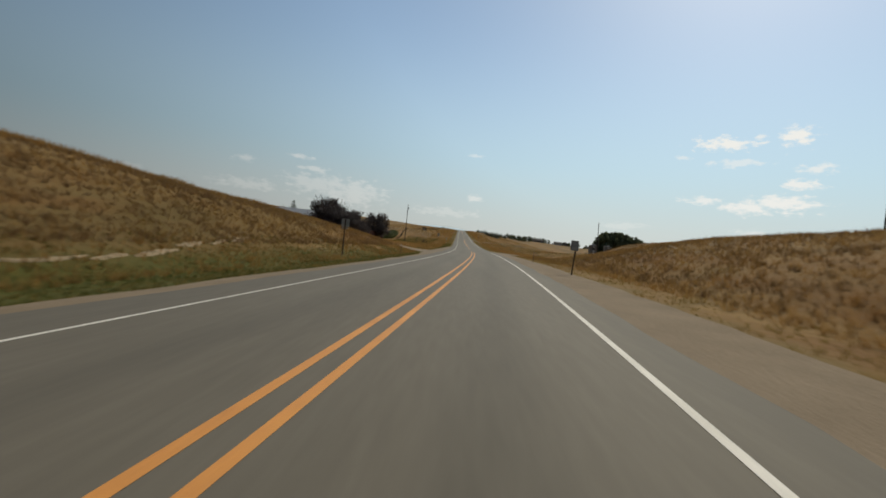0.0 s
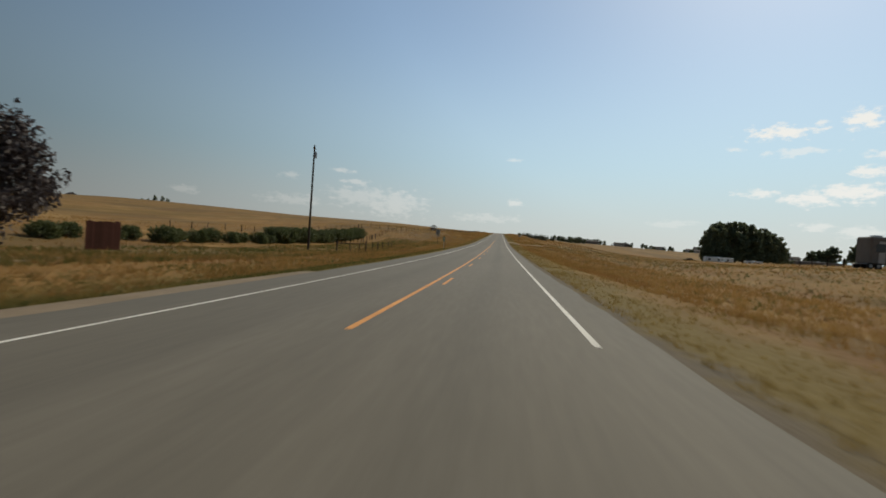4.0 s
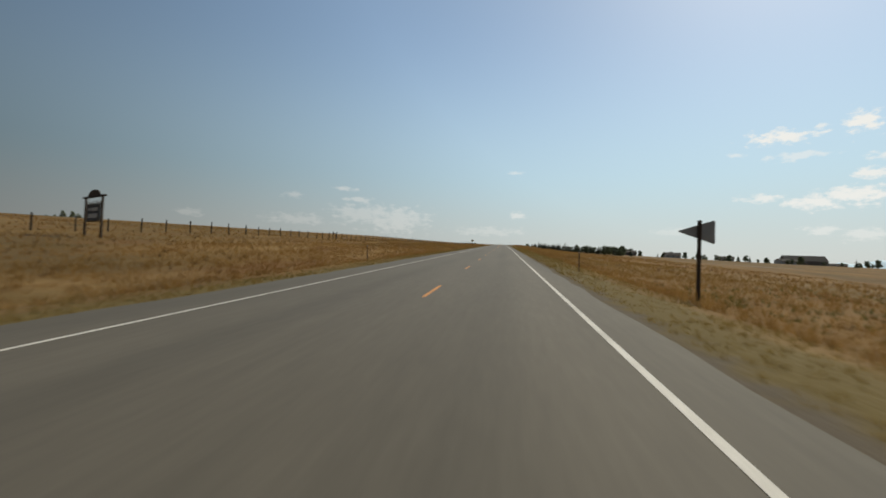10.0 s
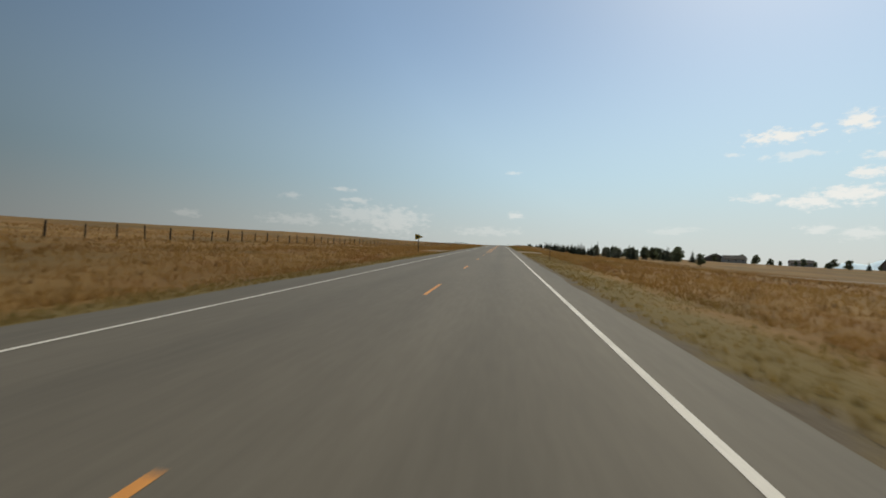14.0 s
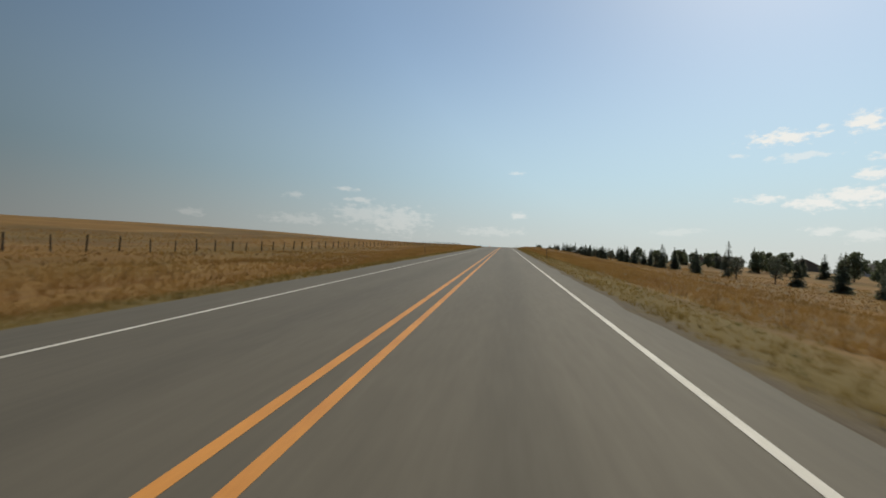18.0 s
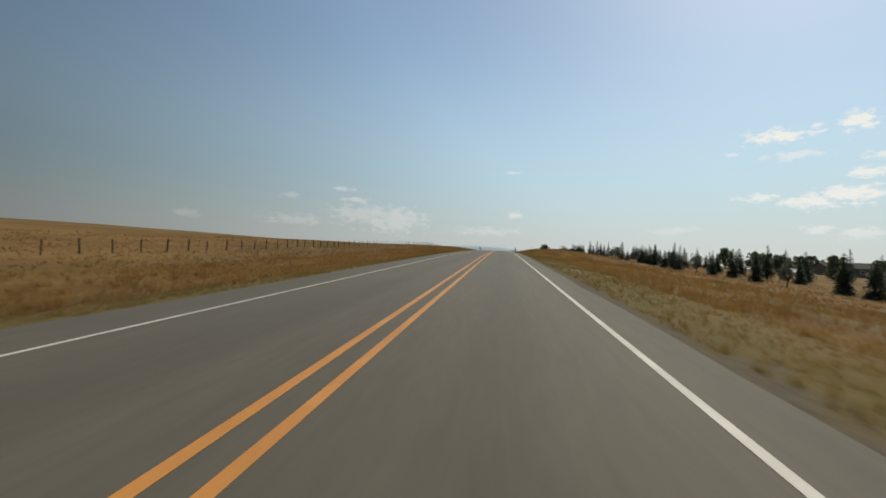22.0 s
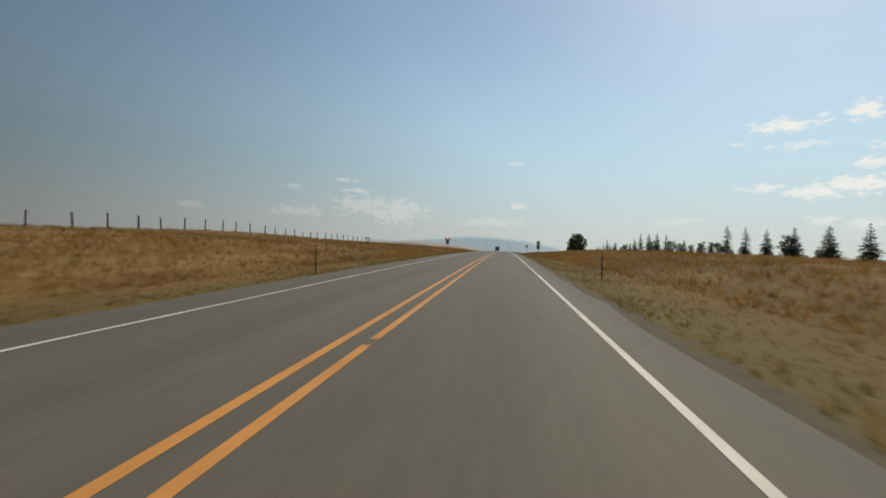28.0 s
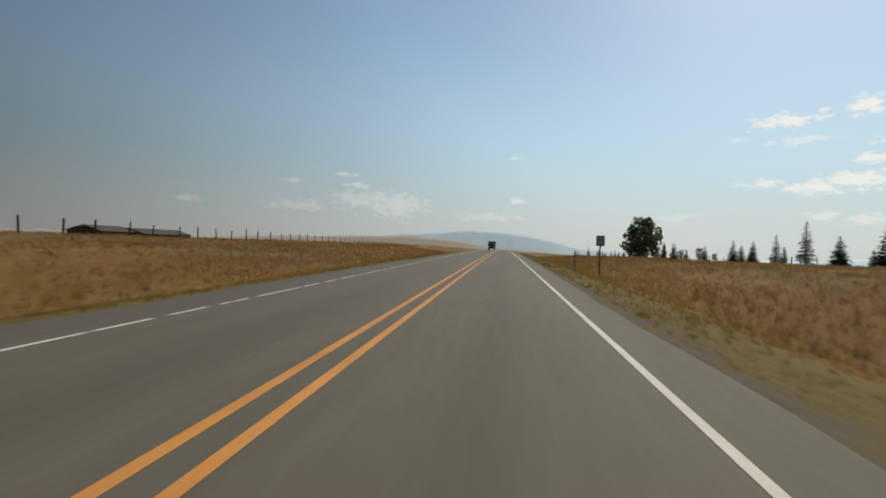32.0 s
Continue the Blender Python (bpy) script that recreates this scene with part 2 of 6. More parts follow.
def green_patches(mat, amount, hollow=0.10):
    """Mixes olive green into dry grass where the ground stays moist, in patches some tens of metres wide."""
    n, l = mat.node_tree.nodes, mat.node_tree.links
    col = n["Principled BSDF"].inputs["Base Color"]
    src = col.links[0].from_socket
    tc = n.new("ShaderNodeTexCoord")
    mp = n.new("ShaderNodeMapping")
    mp.inputs["Scale"].default_value = (0.05, 0.018, 0.02)
    l.new(tc.outputs["Object"], mp.inputs["Vector"])
    no = n.new("ShaderNodeTexNoise")
    no.inputs["Scale"].default_value, no.inputs["Detail"].default_value, no.inputs["Roughness"].default_value = 1.0, 7, 0.62
    l.new(mp.outputs[0], no.inputs["Vector"])
    mr = n.new("ShaderNodeMapRange")
    mr.interpolation_type = "SMOOTHSTEP"
    for key, v in (("From Min", 0.46), ("From Max", 0.68), ("To Min", 0.0), ("To Max", amount)):
        mr.inputs[key].default_value = v
    l.new(no.outputs["Fac"], mr.inputs["Value"])
    mx = n.new("ShaderNodeMix")
    mx.data_type = "RGBA"
    l.new(mr.outputs[0], mx.inputs["Factor"])
    l.new(src, mx.inputs[6])
    mx.inputs[7].default_value = (hollow, hollow * 0.78, hollow * 0.16, 1)
    l.new(mx.outputs[2], col)
    return mat


def drift(mat, colour, amount, size, offset, lo=0.52, hi=0.66):
    """Mixes another colour of grass in, in soft patches drawn out along the road; size: metres across and along."""
    n, l = mat.node_tree.nodes, mat.node_tree.links
    col = n["Principled BSDF"].inputs["Base Color"]
    src = col.links[0].from_socket
    tc = n.new("ShaderNodeTexCoord")
    mp = n.new("ShaderNodeMapping")
    mp.inputs["Scale"].default_value = (1 / size[0], 1 / size[1], 0.5 / size[0])
    mp.inputs["Location"].default_value = (offset, offset * 1.7, 0)
    l.new(tc.outputs["Object"], mp.inputs["Vector"])
    no = n.new("ShaderNodeTexNoise")
    no.inputs["Scale"].default_value, no.inputs["Detail"].default_value, no.inputs["Roughness"].default_value = 1.0, 5, 0.58
    l.new(mp.outputs[0], no.inputs["Vector"])
    mr = n.new("ShaderNodeMapRange")
    mr.interpolation_type = "SMOOTHSTEP"
    for key, v in (("From Min", lo), ("From Max", hi), ("To Min", 0.0), ("To Max", amount)):
        mr.inputs[key].default_value = v
    l.new(no.outputs["Fac"], mr.inputs["Value"])
    mx = n.new("ShaderNodeMix")
    mx.data_type = "RGBA"
    l.new(mr.outputs[0], mx.inputs["Factor"])
    l.new(src, mx.inputs[6])
    mx.inputs[7].default_value = (*colour, 1)
    l.new(mx.outputs[2], col)
    return mat


def meadow(mat, bright):
    """The prairie's colours: rusty stems, bleached straw and dark weedy hollows."""
    drift(mat, (0.180 * bright, 0.092 * bright, 0.036 * bright), 0.65, (3.5, 16), 3.0)
    drift(mat, (0.33 * bright, 0.22 * bright, 0.095 * bright), 0.4, (2.6, 22), 11.0)
    drift(mat, (0.105 * bright, 0.073 * bright, 0.026 * bright), 0.55, (5.0, 11), 23.0, 0.56, 0.70)
    return mat


def across(n, l, lo, hi):
    """0 to 1 as the distance from the road's centre (the first texture coordinate) goes from lo to hi."""
    uv = n.new("ShaderNodeUVMap")
    sp = n.new("ShaderNodeSeparateXYZ")
    l.new(uv.outputs[0], sp.inputs[0])
    ab = n.new("ShaderNodeMath")
    ab.operation = "ABSOLUTE"
    l.new(sp.outputs[0], ab.inputs[0])
    mr = n.new("ShaderNodeMapRange")
    mr.interpolation_type = "SMOOTHSTEP"
    mr.inputs["From Min"].default_value, mr.inputs["From Max"].default_value = lo, hi
    return ab, mr


def ground_material():
    """Dry prairie grass, greener and gravelly along the road."""
    mat = material("dry_grass_ground", [(0.150, 0.081, 0.027), (0.216, 0.123, 0.043), (0.288, 0.176, 0.068)], scale=0.09, fine=4.5, rough=0.95, bump=0.5, spread=0.42, bump_distance=0.10, stretch=(1.0, 0.45, 1.0))
    n, l = mat.node_tree.nodes, mat.node_tree.links
    bsdf = n["Principled BSDF"]
    drift(mat, (0.125, 0.082, 0.037), 0.8, (22, 55), 31.0, 0.48, 0.60)
    drift(mat, (0.138, 0.097, 0.040), 0.5, (30, 80), 47.0, 0.50, 0.62)
    meadow(mat, 1.0)
    green_patches(mat, 0.22, 0.09)
    dry = bsdf.inputs["Base Color"].links[0].from_socket
    tc = n.new("ShaderNodeTexCoord")
    wob = n.new("ShaderNodeTexNoise")
    wob.inputs["Scale"].default_value, wob.inputs["Detail"].default_value = 0.35, 5
    l.new(tc.outputs["Object"], wob.inputs["Vector"])
    ab, green_far = across(n, l, 6.0, 8.4)
    shift = n.new("ShaderNodeMath")
    shift.operation = "MULTIPLY_ADD"
    shift.inputs[1].default_value = 4.0
    l.new(wob.outputs["Fac"], shift.inputs[0])
    less = n.new("ShaderNodeMath")
    less.operation = "SUBTRACT"
    less.inputs[1].default_value = 2.0
    l.new(ab.outputs[0], less.inputs[0])
    l.new(less.outputs[0], shift.inputs[2])
    l.new(shift.outputs[0], green_far.inputs["Value"])
    green = n.new("ShaderNodeMix")
    green.data_type = "RGBA"
    green.inputs[6].default_value = (0.155, 0.112, 0.040, 1)
    l.new(green_far.outputs[0], green.inputs["Factor"])
    l.new(dry, green.inputs[7])
    # a lush strip at the foot of the cutting, at the start of the road
    uv = n.new("ShaderNodeUVMap")
    sp = n.new("ShaderNodeSeparateXYZ")
    l.new(uv.outputs[0], sp.inputs[0])
    near = n.new("ShaderNodeMapRange")
    near.interpolation_type = "SMOOTHSTEP"
    for key, v in (("From Min", 80.0), ("From Max", 175.0), ("To Min", 0.85), ("To Max", 0.0)):
        near.inputs[key].default_value = v
    l.new(sp.outputs[1], near.inputs["Value"])
    ab3, strip_far = across(n, l, 9.6, 11.4)
    strip_far.inputs["To Min"].default_value, strip_far.inputs["To Max"].default_value = 1.0, 0.0
    wide = n.new("ShaderNodeMath")
    wide.operation = "MULTIPLY_ADD"
    wide.inputs[1].default_value = 2.4
    l.new(wob.outputs["Fac"], wide.inputs[0])
    back = n.new("ShaderNodeMath")
    back.operation = "SUBTRACT"
    back.inputs[1].default_value = 1.2
    l.new(ab3.outputs[0], back.inputs[0])
    l.new(back.outputs[0], wide.inputs[2])
    l.new(wide.outputs[0], strip_far.inputs["Value"])
    both = n.new("ShaderNodeMath")
    both.operation = "MULTIPLY"
    l.new(near.outputs[0], both.inputs[0])
    l.new(strip_far.outputs[0], both.inputs[1])
    lush = n.new("ShaderNodeMix")
    lush.data_type = "RGBA"
    lush.inputs[7].default_value = (0.062, 0.068, 0.014, 1)
    west = n.new("ShaderNodeMath")
    west.operation = "LESS_THAN"
    west.inputs[1].default_value = 0.0
    l.new(sp.outputs[0], west.inputs[0])
    there = n.new("ShaderNodeMath")
    there.operation = "MULTIPLY"
    l.new(both.outputs[0], there.inputs[0])
    l.new(west.outputs[0], there.inputs[1])
    l.new(there.outputs[0], lush.inputs["Factor"])
    l.new(green.outputs[2], lush.inputs[6])
    ab2, gravel_far = across(n, l, 4.7, 5.5)
    sh2 = n.new("ShaderNodeMath")
    sh2.operation = "MULTIPLY_ADD"
    sh2.inputs[1].default_value = 1.6
    fine = n.new("ShaderNodeTexNoise")
    fine.inputs["Scale"].default_value, fine.inputs["Detail"].default_value = 1.1, 6
    l.new(tc.outputs["Object"], fine.inputs["Vector"])
    less2 = n.new("ShaderNodeMath")
    less2.operation = "SUBTRACT"
    less2.inputs[1].default_value = 0.8
    l.new(ab2.outputs[0], less2.inputs[0])
    l.new(fine.outputs["Fac"], sh2.inputs[0])
    l.new(less2.outputs[0], sh2.inputs[2])
    l.new(sh2.outputs[0], gravel_far.inputs["Value"])
    gravel = n.new("ShaderNodeMix")
    gravel.data_type = "RGBA"
    gravel.inputs[6].default_value = (0.125, 0.101, 0.072, 1)
    l.new(gravel_far.outputs[0], gravel.inputs["Factor"])
    l.new(lush.outputs[2], gravel.inputs[7])
    l.new(gravel.outputs[2], bsdf.inputs["Base Color"])
    return mat


def asphalt_material():
    """Old asphalt: worn pale wheel tracks, a darker oily strip in each lane, sealed cracks."""
    mat = material("old_asphalt", [(0.096, 0.082, 0.061), (0.118, 0.101, 0.075), (0.144, 0.125, 0.095)], scale=0.5, fine=9.0, rough=0.83, stretch=(1, 0.12, 1), bump=0.35, spread=0.5, bump_distance=0.004)
    n, l = mat.node_tree.nodes, mat.node_tree.links
    bsdf = n["Principled BSDF"]
    base = bsdf.inputs["Base Color"].links[0].from_socket
    ab, _ = across(n, l, 0, 1)
    wave = n.new("ShaderNodeMath")
    wave.operation = "SUBTRACT"
    wave.inputs[1].default_value = 1.85
    l.new(ab.outputs[0], wave.inputs[0])
    a2 = n.new("ShaderNodeMath")
    a2.operation = "ABSOLUTE"
    l.new(wave.outputs[0], a2.inputs[0])
    mr = n.new("ShaderNodeMapRange")
    mr.interpolation_type = "SMOOTHSTEP"
    for key, v in (("From Min", 0.05), ("From Max", 0.7), ("To Min", 0.88), ("To Max", 1.0)):
        mr.inputs[key].default_value = v
    l.new(a2.outputs[0], mr.inputs["Value"])
    tc = n.new("ShaderNodeTexCoord")
    mp = n.new("ShaderNodeMapping")
    mp.inputs["Scale"].default_value = (1.2, 0.05, 1)
    l.new(tc.outputs["Object"], mp.inputs[0])
    streak = n.new("ShaderNodeTexNoise")
    streak.inputs["Scale"].default_value, streak.inputs["Detail"].default_value = 1.0, 4
    l.new(mp.outputs[0], streak.inputs["Vector"])
    sm = n.new("ShaderNodeMapRange")
    for key, v in (("From Min", 0.3), ("From Max", 0.7), ("To Min", 0.93), ("To Max", 1.06)):
        sm.inputs[key].default_value = v
    l.new(streak.outputs["Fac"], sm.inputs["Value"])
    mul = n.new("ShaderNodeMath")
    mul.operation = "MULTIPLY"
    l.new(mr.outputs[0], mul.inputs[0])
    l.new(sm.outputs[0], mul.inputs[1])
    worn, coarse = across(n, l, 3.9, 4.25)
    coarse.inputs["To Min"].default_value, coarse.inputs["To Max"].default_value = 1.0, 0.90
    l.new(worn.outputs[0], coarse.inputs["Value"])
    mul2 = n.new("ShaderNodeMath")
    mul2.operation = "MULTIPLY"
    l.new(mul.outputs[0], mul2.inputs[0])
    l.new(coarse.outputs[0], mul2.inputs[1])
    hs = n.new("ShaderNodeHueSaturation")
    l.new(mul2.outputs[0], hs.inputs["Value"])
    l.new(base, hs.inputs["Color"])
    l.new(hs.outputs[0], bsdf.inputs["Base Color"])
    return mat


M_GROUND = ground_material()
M_ASPHALT = asphalt_material()
M_WHITE_LINE = material("worn_white_road_paint", [(0.48, 0.45, 0.39), (0.74, 0.70, 0.63)], scale=1.2, fine=30, rough=0.7, spread=0.35)
M_YELLOW_LINE = material("worn_yellow_road_paint", [(0.50, 0.20, 0.045), (0.72, 0.31, 0.065)], scale=1.0, fine=30, rough=0.7, spread=0.35)
M_GRAVEL = material("pale_gravel", [(0.155, 0.115, 0.076), (0.22, 0.168, 0.115), (0.285, 0.222, 0.156)], scale=0.5, fine=14, rough=0.95, bump=0.7, bump_distance=0.03)
M_SOIL = material("eroded_soil", [(0.20, 0.145, 0.085), (0.38, 0.30, 0.20)], scale=0.9, fine=7, rough=0.95, bump=0.8, bump_distance=0.08)
M_DRY_BLADES = leafy(green_patches(meadow(material("dry_grass_blades", [(0.248, 0.134, 0.043), (0.325, 0.186, 0.062), (0.412, 0.254, 0.092)], scale=0.09, fine=0.9, rough=0.85, bump=0, spread=0.5, island=0.22, stretch=(1, 0.3, 1)), 1.5), 0.2, 0.14), 0.45)
M_GREEN_BLADES = leafy(material("half_green_grass_blades", [(0.185, 0.130, 0.040), (0.25, 0.172, 0.056), (0.33, 0.228, 0.082)], scale=0.12, fine=0.9, rough=0.85, bump=0, spread=0.45, island=0.3, stretch=(1, 0.3, 1)), 0.5)
M_LUSH_BLADES = leafy(material("green_grass_blades", [(0.065, 0.074, 0.020), (0.105, 0.108, 0.030), (0.18, 0.155, 0.055)], scale=0.25, fine=1.2, rough=0.85, bump=0, spread=0.45, island=0.3), 0.45)
M_WEEDS = leafy(material("dry_brown_weeds", [(0.15, 0.088, 0.040), (0.22, 0.135, 0.062), (0.30, 0.195, 0.095)], scale=0.25, fine=1.2, rough=0.9, bump=0, spread=0.45, island=0.4), 0.3)
M_WOOD = material("weathered_grey_wood", [(0.034, 0.026, 0.020), (0.078, 0.062, 0.048)], scale=2, fine=18, rough=0.9, stretch=(1, 1, 0.15), object_random=0.3)
M_DARK_WOOD = material("dark_treated_wood", [(0.045, 0.032, 0.024), (0.10, 0.075, 0.055)], scale=2, fine=18, rough=0.85, stretch=(1, 1, 0.15), object_random=0.3)
M_RED_BOARD = material("red_brown_stained_boards", [(0.046, 0.018, 0.012), (0.088, 0.034, 0.024)], scale=1.2, fine=14, rough=0.85, stretch=(1, 1, 0.15), object_random=0.4)
M_WIRE = material("rusty_wire", [(0.12, 0.09, 0.07), (0.2, 0.17, 0.15)], scale=4, fine=30, rough=0.6, metal=0.6, bump=0)
M_STEEL = material("galvanised_steel", [(0.32, 0.32, 0.32), (0.48, 0.48, 0.47)], scale=5, fine=40, rough=0.5, metal=0.7, bump=0.05)
M_RUST_POST = material("rusty_brown_steel_post", [(0.07, 0.045, 0.035), (0.14, 0.09, 0.065)], scale=5, fine=30, rough=0.8, metal=0.2)
M_ALU = material("bare_aluminium_sign_back", [(0.30, 0.30, 0.29), (0.40, 0.40, 0.38)], scale=1.5, fine=20, rough=0.55, metal=0.55, bump=0.03)
M_SIGN_WHITE = material("white_sign_sheeting", [(0.70, 0.70, 0.69), (0.80, 0.80, 0.79)], scale=1.5, fine=25, rough=0.5, bump=0.02)
M_SIGN_YELLOW = material("yellow_sign_sheeting", [(0.62, 0.44, 0.03), (0.72, 0.52, 0.05)], scale=1.5, fine=25, rough=0.5, bump=0.02)
M_SIGN_GREEN = material("green_sign_sheeting", [(0.01, 0.14, 0.09), (0.02, 0.19, 0.12)], scale=1.5, fine=25, rough=0.5, bump=0.02)
# sign face and lower plate: the shade of backlight is put into their colour
M_SIGN_BACKLIT = material("backlit_grey_sign_face", [(0.20, 0.205, 0.20), (0.28, 0.285, 0.28)], scale=1.5, fine=25, rough=0.6, bump=0.02)
M_SIGN_DARK = material("backlit_dark_sign_plate", [(0.05, 0.062, 0.06), (0.085, 0.10, 0.095)], scale=1.5, fine=25, rough=0.6, bump=0.02)
M_SIGN_RED = material("red_sign_sheeting", [(0.38, 0.02, 0.02), (0.48, 0.035, 0.03)], scale=1.5, fine=25, rough=0.5, bump=0.02)
M_SIGN_BLACK = material("black_sign_lettering", [(0.015, 0.015, 0.015), (0.03, 0.03, 0.03)], scale=3, fine=25, rough=0.6, bump=0)
M_FLAG = leafy(material("orange_warning_cloth", [(0.84, 0.30, 0.19), (0.92, 0.42, 0.30)], scale=3, fine=30, rough=0.8, bump=0.1), 0.6)
M_METAL_ROOF = material("pale_corrugated_roof_metal", [(0.34, 0.34, 0.34), (0.46, 0.46, 0.46)], scale=0.4, fine=5, rough=0.5, metal=0.35, bump=0.1)
M_DARK_ROOF = material("dark_shingle_roof", [(0.055, 0.05, 0.047), (0.11, 0.10, 0.095)], scale=0.8, fine=9, rough=0.9)
M_SIDING = material("faded_siding", [(0.42, 0.40, 0.37), (0.55, 0.53, 0.50)], scale=0.5, fine=6, rough=0.8)
M_WHITE_PANEL = material("white_trailer_panel", [(0.68, 0.68, 0.66), (0.80, 0.80, 0.78)], scale=0.6, fine=8, rough=0.45)
M_GREY_PANEL = material("grey_barn_boards", [(0.13, 0.115, 0.10), (0.24, 0.215, 0.19)], scale=0.7, fine=8, rough=0.9, stretch=(1, 1, 0.2))
M_BLUE_PAINT = material("faded_blue_paint", [(0.12, 0.20, 0.30), (0.18, 0.27, 0.37)], scale=0.8, fine=8, rough=0.5)
M_TYRE = material("black_rubber", [(0.02, 0.02, 0.02), (0.04, 0.04, 0.04)], scale=3, fine=30, rough=0.9)
M_GLASS = material("dark_window_glass", [(0.03, 0.035, 0.04), (0.05, 0.055, 0.06)], scale=1, fine=4, rough=0.08, bump=0)
M_TRACTOR = material("faded_orange_machine_paint", [(0.20, 0.085, 0.045), (0.30, 0.14, 0.07)], scale=2, fine=12, rough=0.6)
M_BARK = material("tree_bark", [(0.07, 0.055, 0.04), (0.16, 0.13, 0.10)], scale=3, fine=16, rough=0.95, stretch=(1, 1, 0.25))
M_NEEDLES = leafy(material("spruce_needles", [(0.075, 0.094, 0.066), (0.125, 0.148, 0.098), (0.185, 0.208, 0.135)], scale=0.6, fine=6, rough=0.75, bump=0, island=0.5), 0.45)
M_LEAVES = leafy(material("cottonwood_leaves", [(0.082, 0.104, 0.058), (0.135, 0.160, 0.088), (0.195, 0.22, 0.122)], scale=0.25, fine=3, rough=0.6, bump=0, island=0.5), 0.42)
M_PALE_LEAVES = leafy(material("silvery_leaves", [(0.11, 0.125, 0.09), (0.19, 0.205, 0.15)], scale=0.4, fine=3, rough=0.7, bump=0, island=0.5), 0.3)
M_SHRUB = leafy(material("willow_shrub_leaves", [(0.045, 0.06, 0.018), (0.085, 0.105, 0.032), (0.14, 0.15, 0.05)], scale=0.3, fine=3, rough=0.7, bump=0, island=0.5), 0.3)
M_DARK_SHRUB = leafy(material("dark_purplish_shrub_leaves", [(0.036, 0.027, 0.028), (0.064, 0.049, 0.048), (0.110, 0.090, 0.084)], scale=0.3, fine=3, rough=0.7, bump=0, island=0.5), 0.2)


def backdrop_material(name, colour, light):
    """Far-off ranges, a plain backdrop: the air's haze is put into colour and glow."""
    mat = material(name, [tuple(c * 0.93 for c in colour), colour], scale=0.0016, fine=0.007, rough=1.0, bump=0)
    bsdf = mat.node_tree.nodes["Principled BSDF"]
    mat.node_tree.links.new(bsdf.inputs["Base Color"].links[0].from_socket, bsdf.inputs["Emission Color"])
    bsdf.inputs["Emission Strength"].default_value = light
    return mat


# hill colours with the haze mixed in; the emission adds its brightness
M_HAZE_BLUE = backdrop_material("haze_blue_range", (0.35, 0.42, 0.47), 0.38)
M_HAZE_TAN = backdrop_material("haze_tan_hills", (0.34, 0.285, 0.25), 0.17)
M_HAZE_PALE = backdrop_material("haze_pale_range", (0.46, 0.56, 0.63), 0.52)

# ---- ground ----


def left_of(a, knots):
    LEFT.append((a, knots))


def right_of(a, knots):
    RIGHT.append((a, knots))


LEFT, RIGHT = [], []          # heights over the road's centre line at a metres from it, along y
left_of(0.5, [(0, -0.08)])
left_of(5.6, [(0, -0.10)])
left_of(6.6, [(0, -0.16)])
left_of(9, [(0, -.35), (100, -.4), (160, -.6), (230, -.6), (300, -.35), (500, -.5), (660, -.5), (760, -.2), (800, -.15), (845, -.45), (867, -.9), (910, -.5)])
left_of(13, [(-150, .9), (58, .8), (74, .1), (86, -.15), (100, 0), (120, -.3), (175, -.9), (218, -.7), (300, .1), (400, .1), (500, -.5), (560, -.7), (660, -.6), (760, .3), (790, .6), (840, .1), (867, -.8), (890, -.3), (920, .0)])
left_of(18, [(-150, 3.5), (12, 3.4), (22, 3.2), (32, 2.85), (42, 2.5), (52, 2.15), (60, 1.9), (66, 1.7), (72, 1.1), (78, .3), (84, .2), (96, .3), (110, .1), (125, -.45), (140, -.8), (175, -1.2), (220, -.8), (300, .5), (400, .5), (500, -.4), (560, -.8), (660, -.6), (750, .5), (790, 1.2), (900, .6)])
left_of(25, [(-150, 5.4), (12, 5.1), (23, 4.6), (30, 4.15), (39, 3.7), (50, 3.15), (58, 2.7), (66, 2.35), (74, 1.6), (80, .9), (88, .7), (105, .35), (118, -.05), (132, -.75), (140, -.9), (165, -1.2), (200, -1.2), (240, -.3), (300, .9), (400, .9), (500, -.2), (560, -.8), (660, -.6), (750, .8), (790, 1.5), (900, .9)])
left_of(32, [(-150, 5.9), (20, 5.2), (30, 4.7), (40, 4.1), (50, 3.5), (60, 3.0), (70, 2.4), (80, 1.5), (92, .85), (105, .8), (120, .1), (132, -.65), (140, -.85), (165, -1.2), (205, -1.4), (220, -1.5), (235, -.5), (247, .25), (256, .9), (300, 1.1), (325, 1.4), (355, 1.05), (410, .9), (490, .05), (546, -.75), (655, -.45), (740, .7), (790, 1.65), (813, 2.1), (850, 1.6), (900, 1.1), (1000, .3)])
left_of(50, [(-150, 6), (30, 4.9), (50, 4.0), (70, 2.8), (80, 2.0), (92, 1.5), (105, 1.9), (140, 1.2), (175, 0), (210, .2), (250, 1.5), (300, 2.6), (400, 2.2), (490, 1), (560, .2), (655, .5), (740, 1.2), (790, 1.5), (900, .6), (1000, -.5)])
left_of(80, [(-150, 6.2), (40, 5), (70, 4.3), (105, 4), (175, 2.2), (210, 2.4), (300, 3.8), (400, 3.5), (500, 2.8), (560, 2.3), (655, 2.2), (750, 2.0), (790, 1.6), (900, 0), (1000, -1.5)])
left_of(130, [(-150, 6.5), (60, 6), (105, 5.2), (160, 5.2), (250, 5.6), (320, 5.3), (430, 5.2), (500, 4.8), (560, 4.7), (620, 4.5), (720, 4.7), (790, 3.6), (860, .3), (1000, -2.5)])
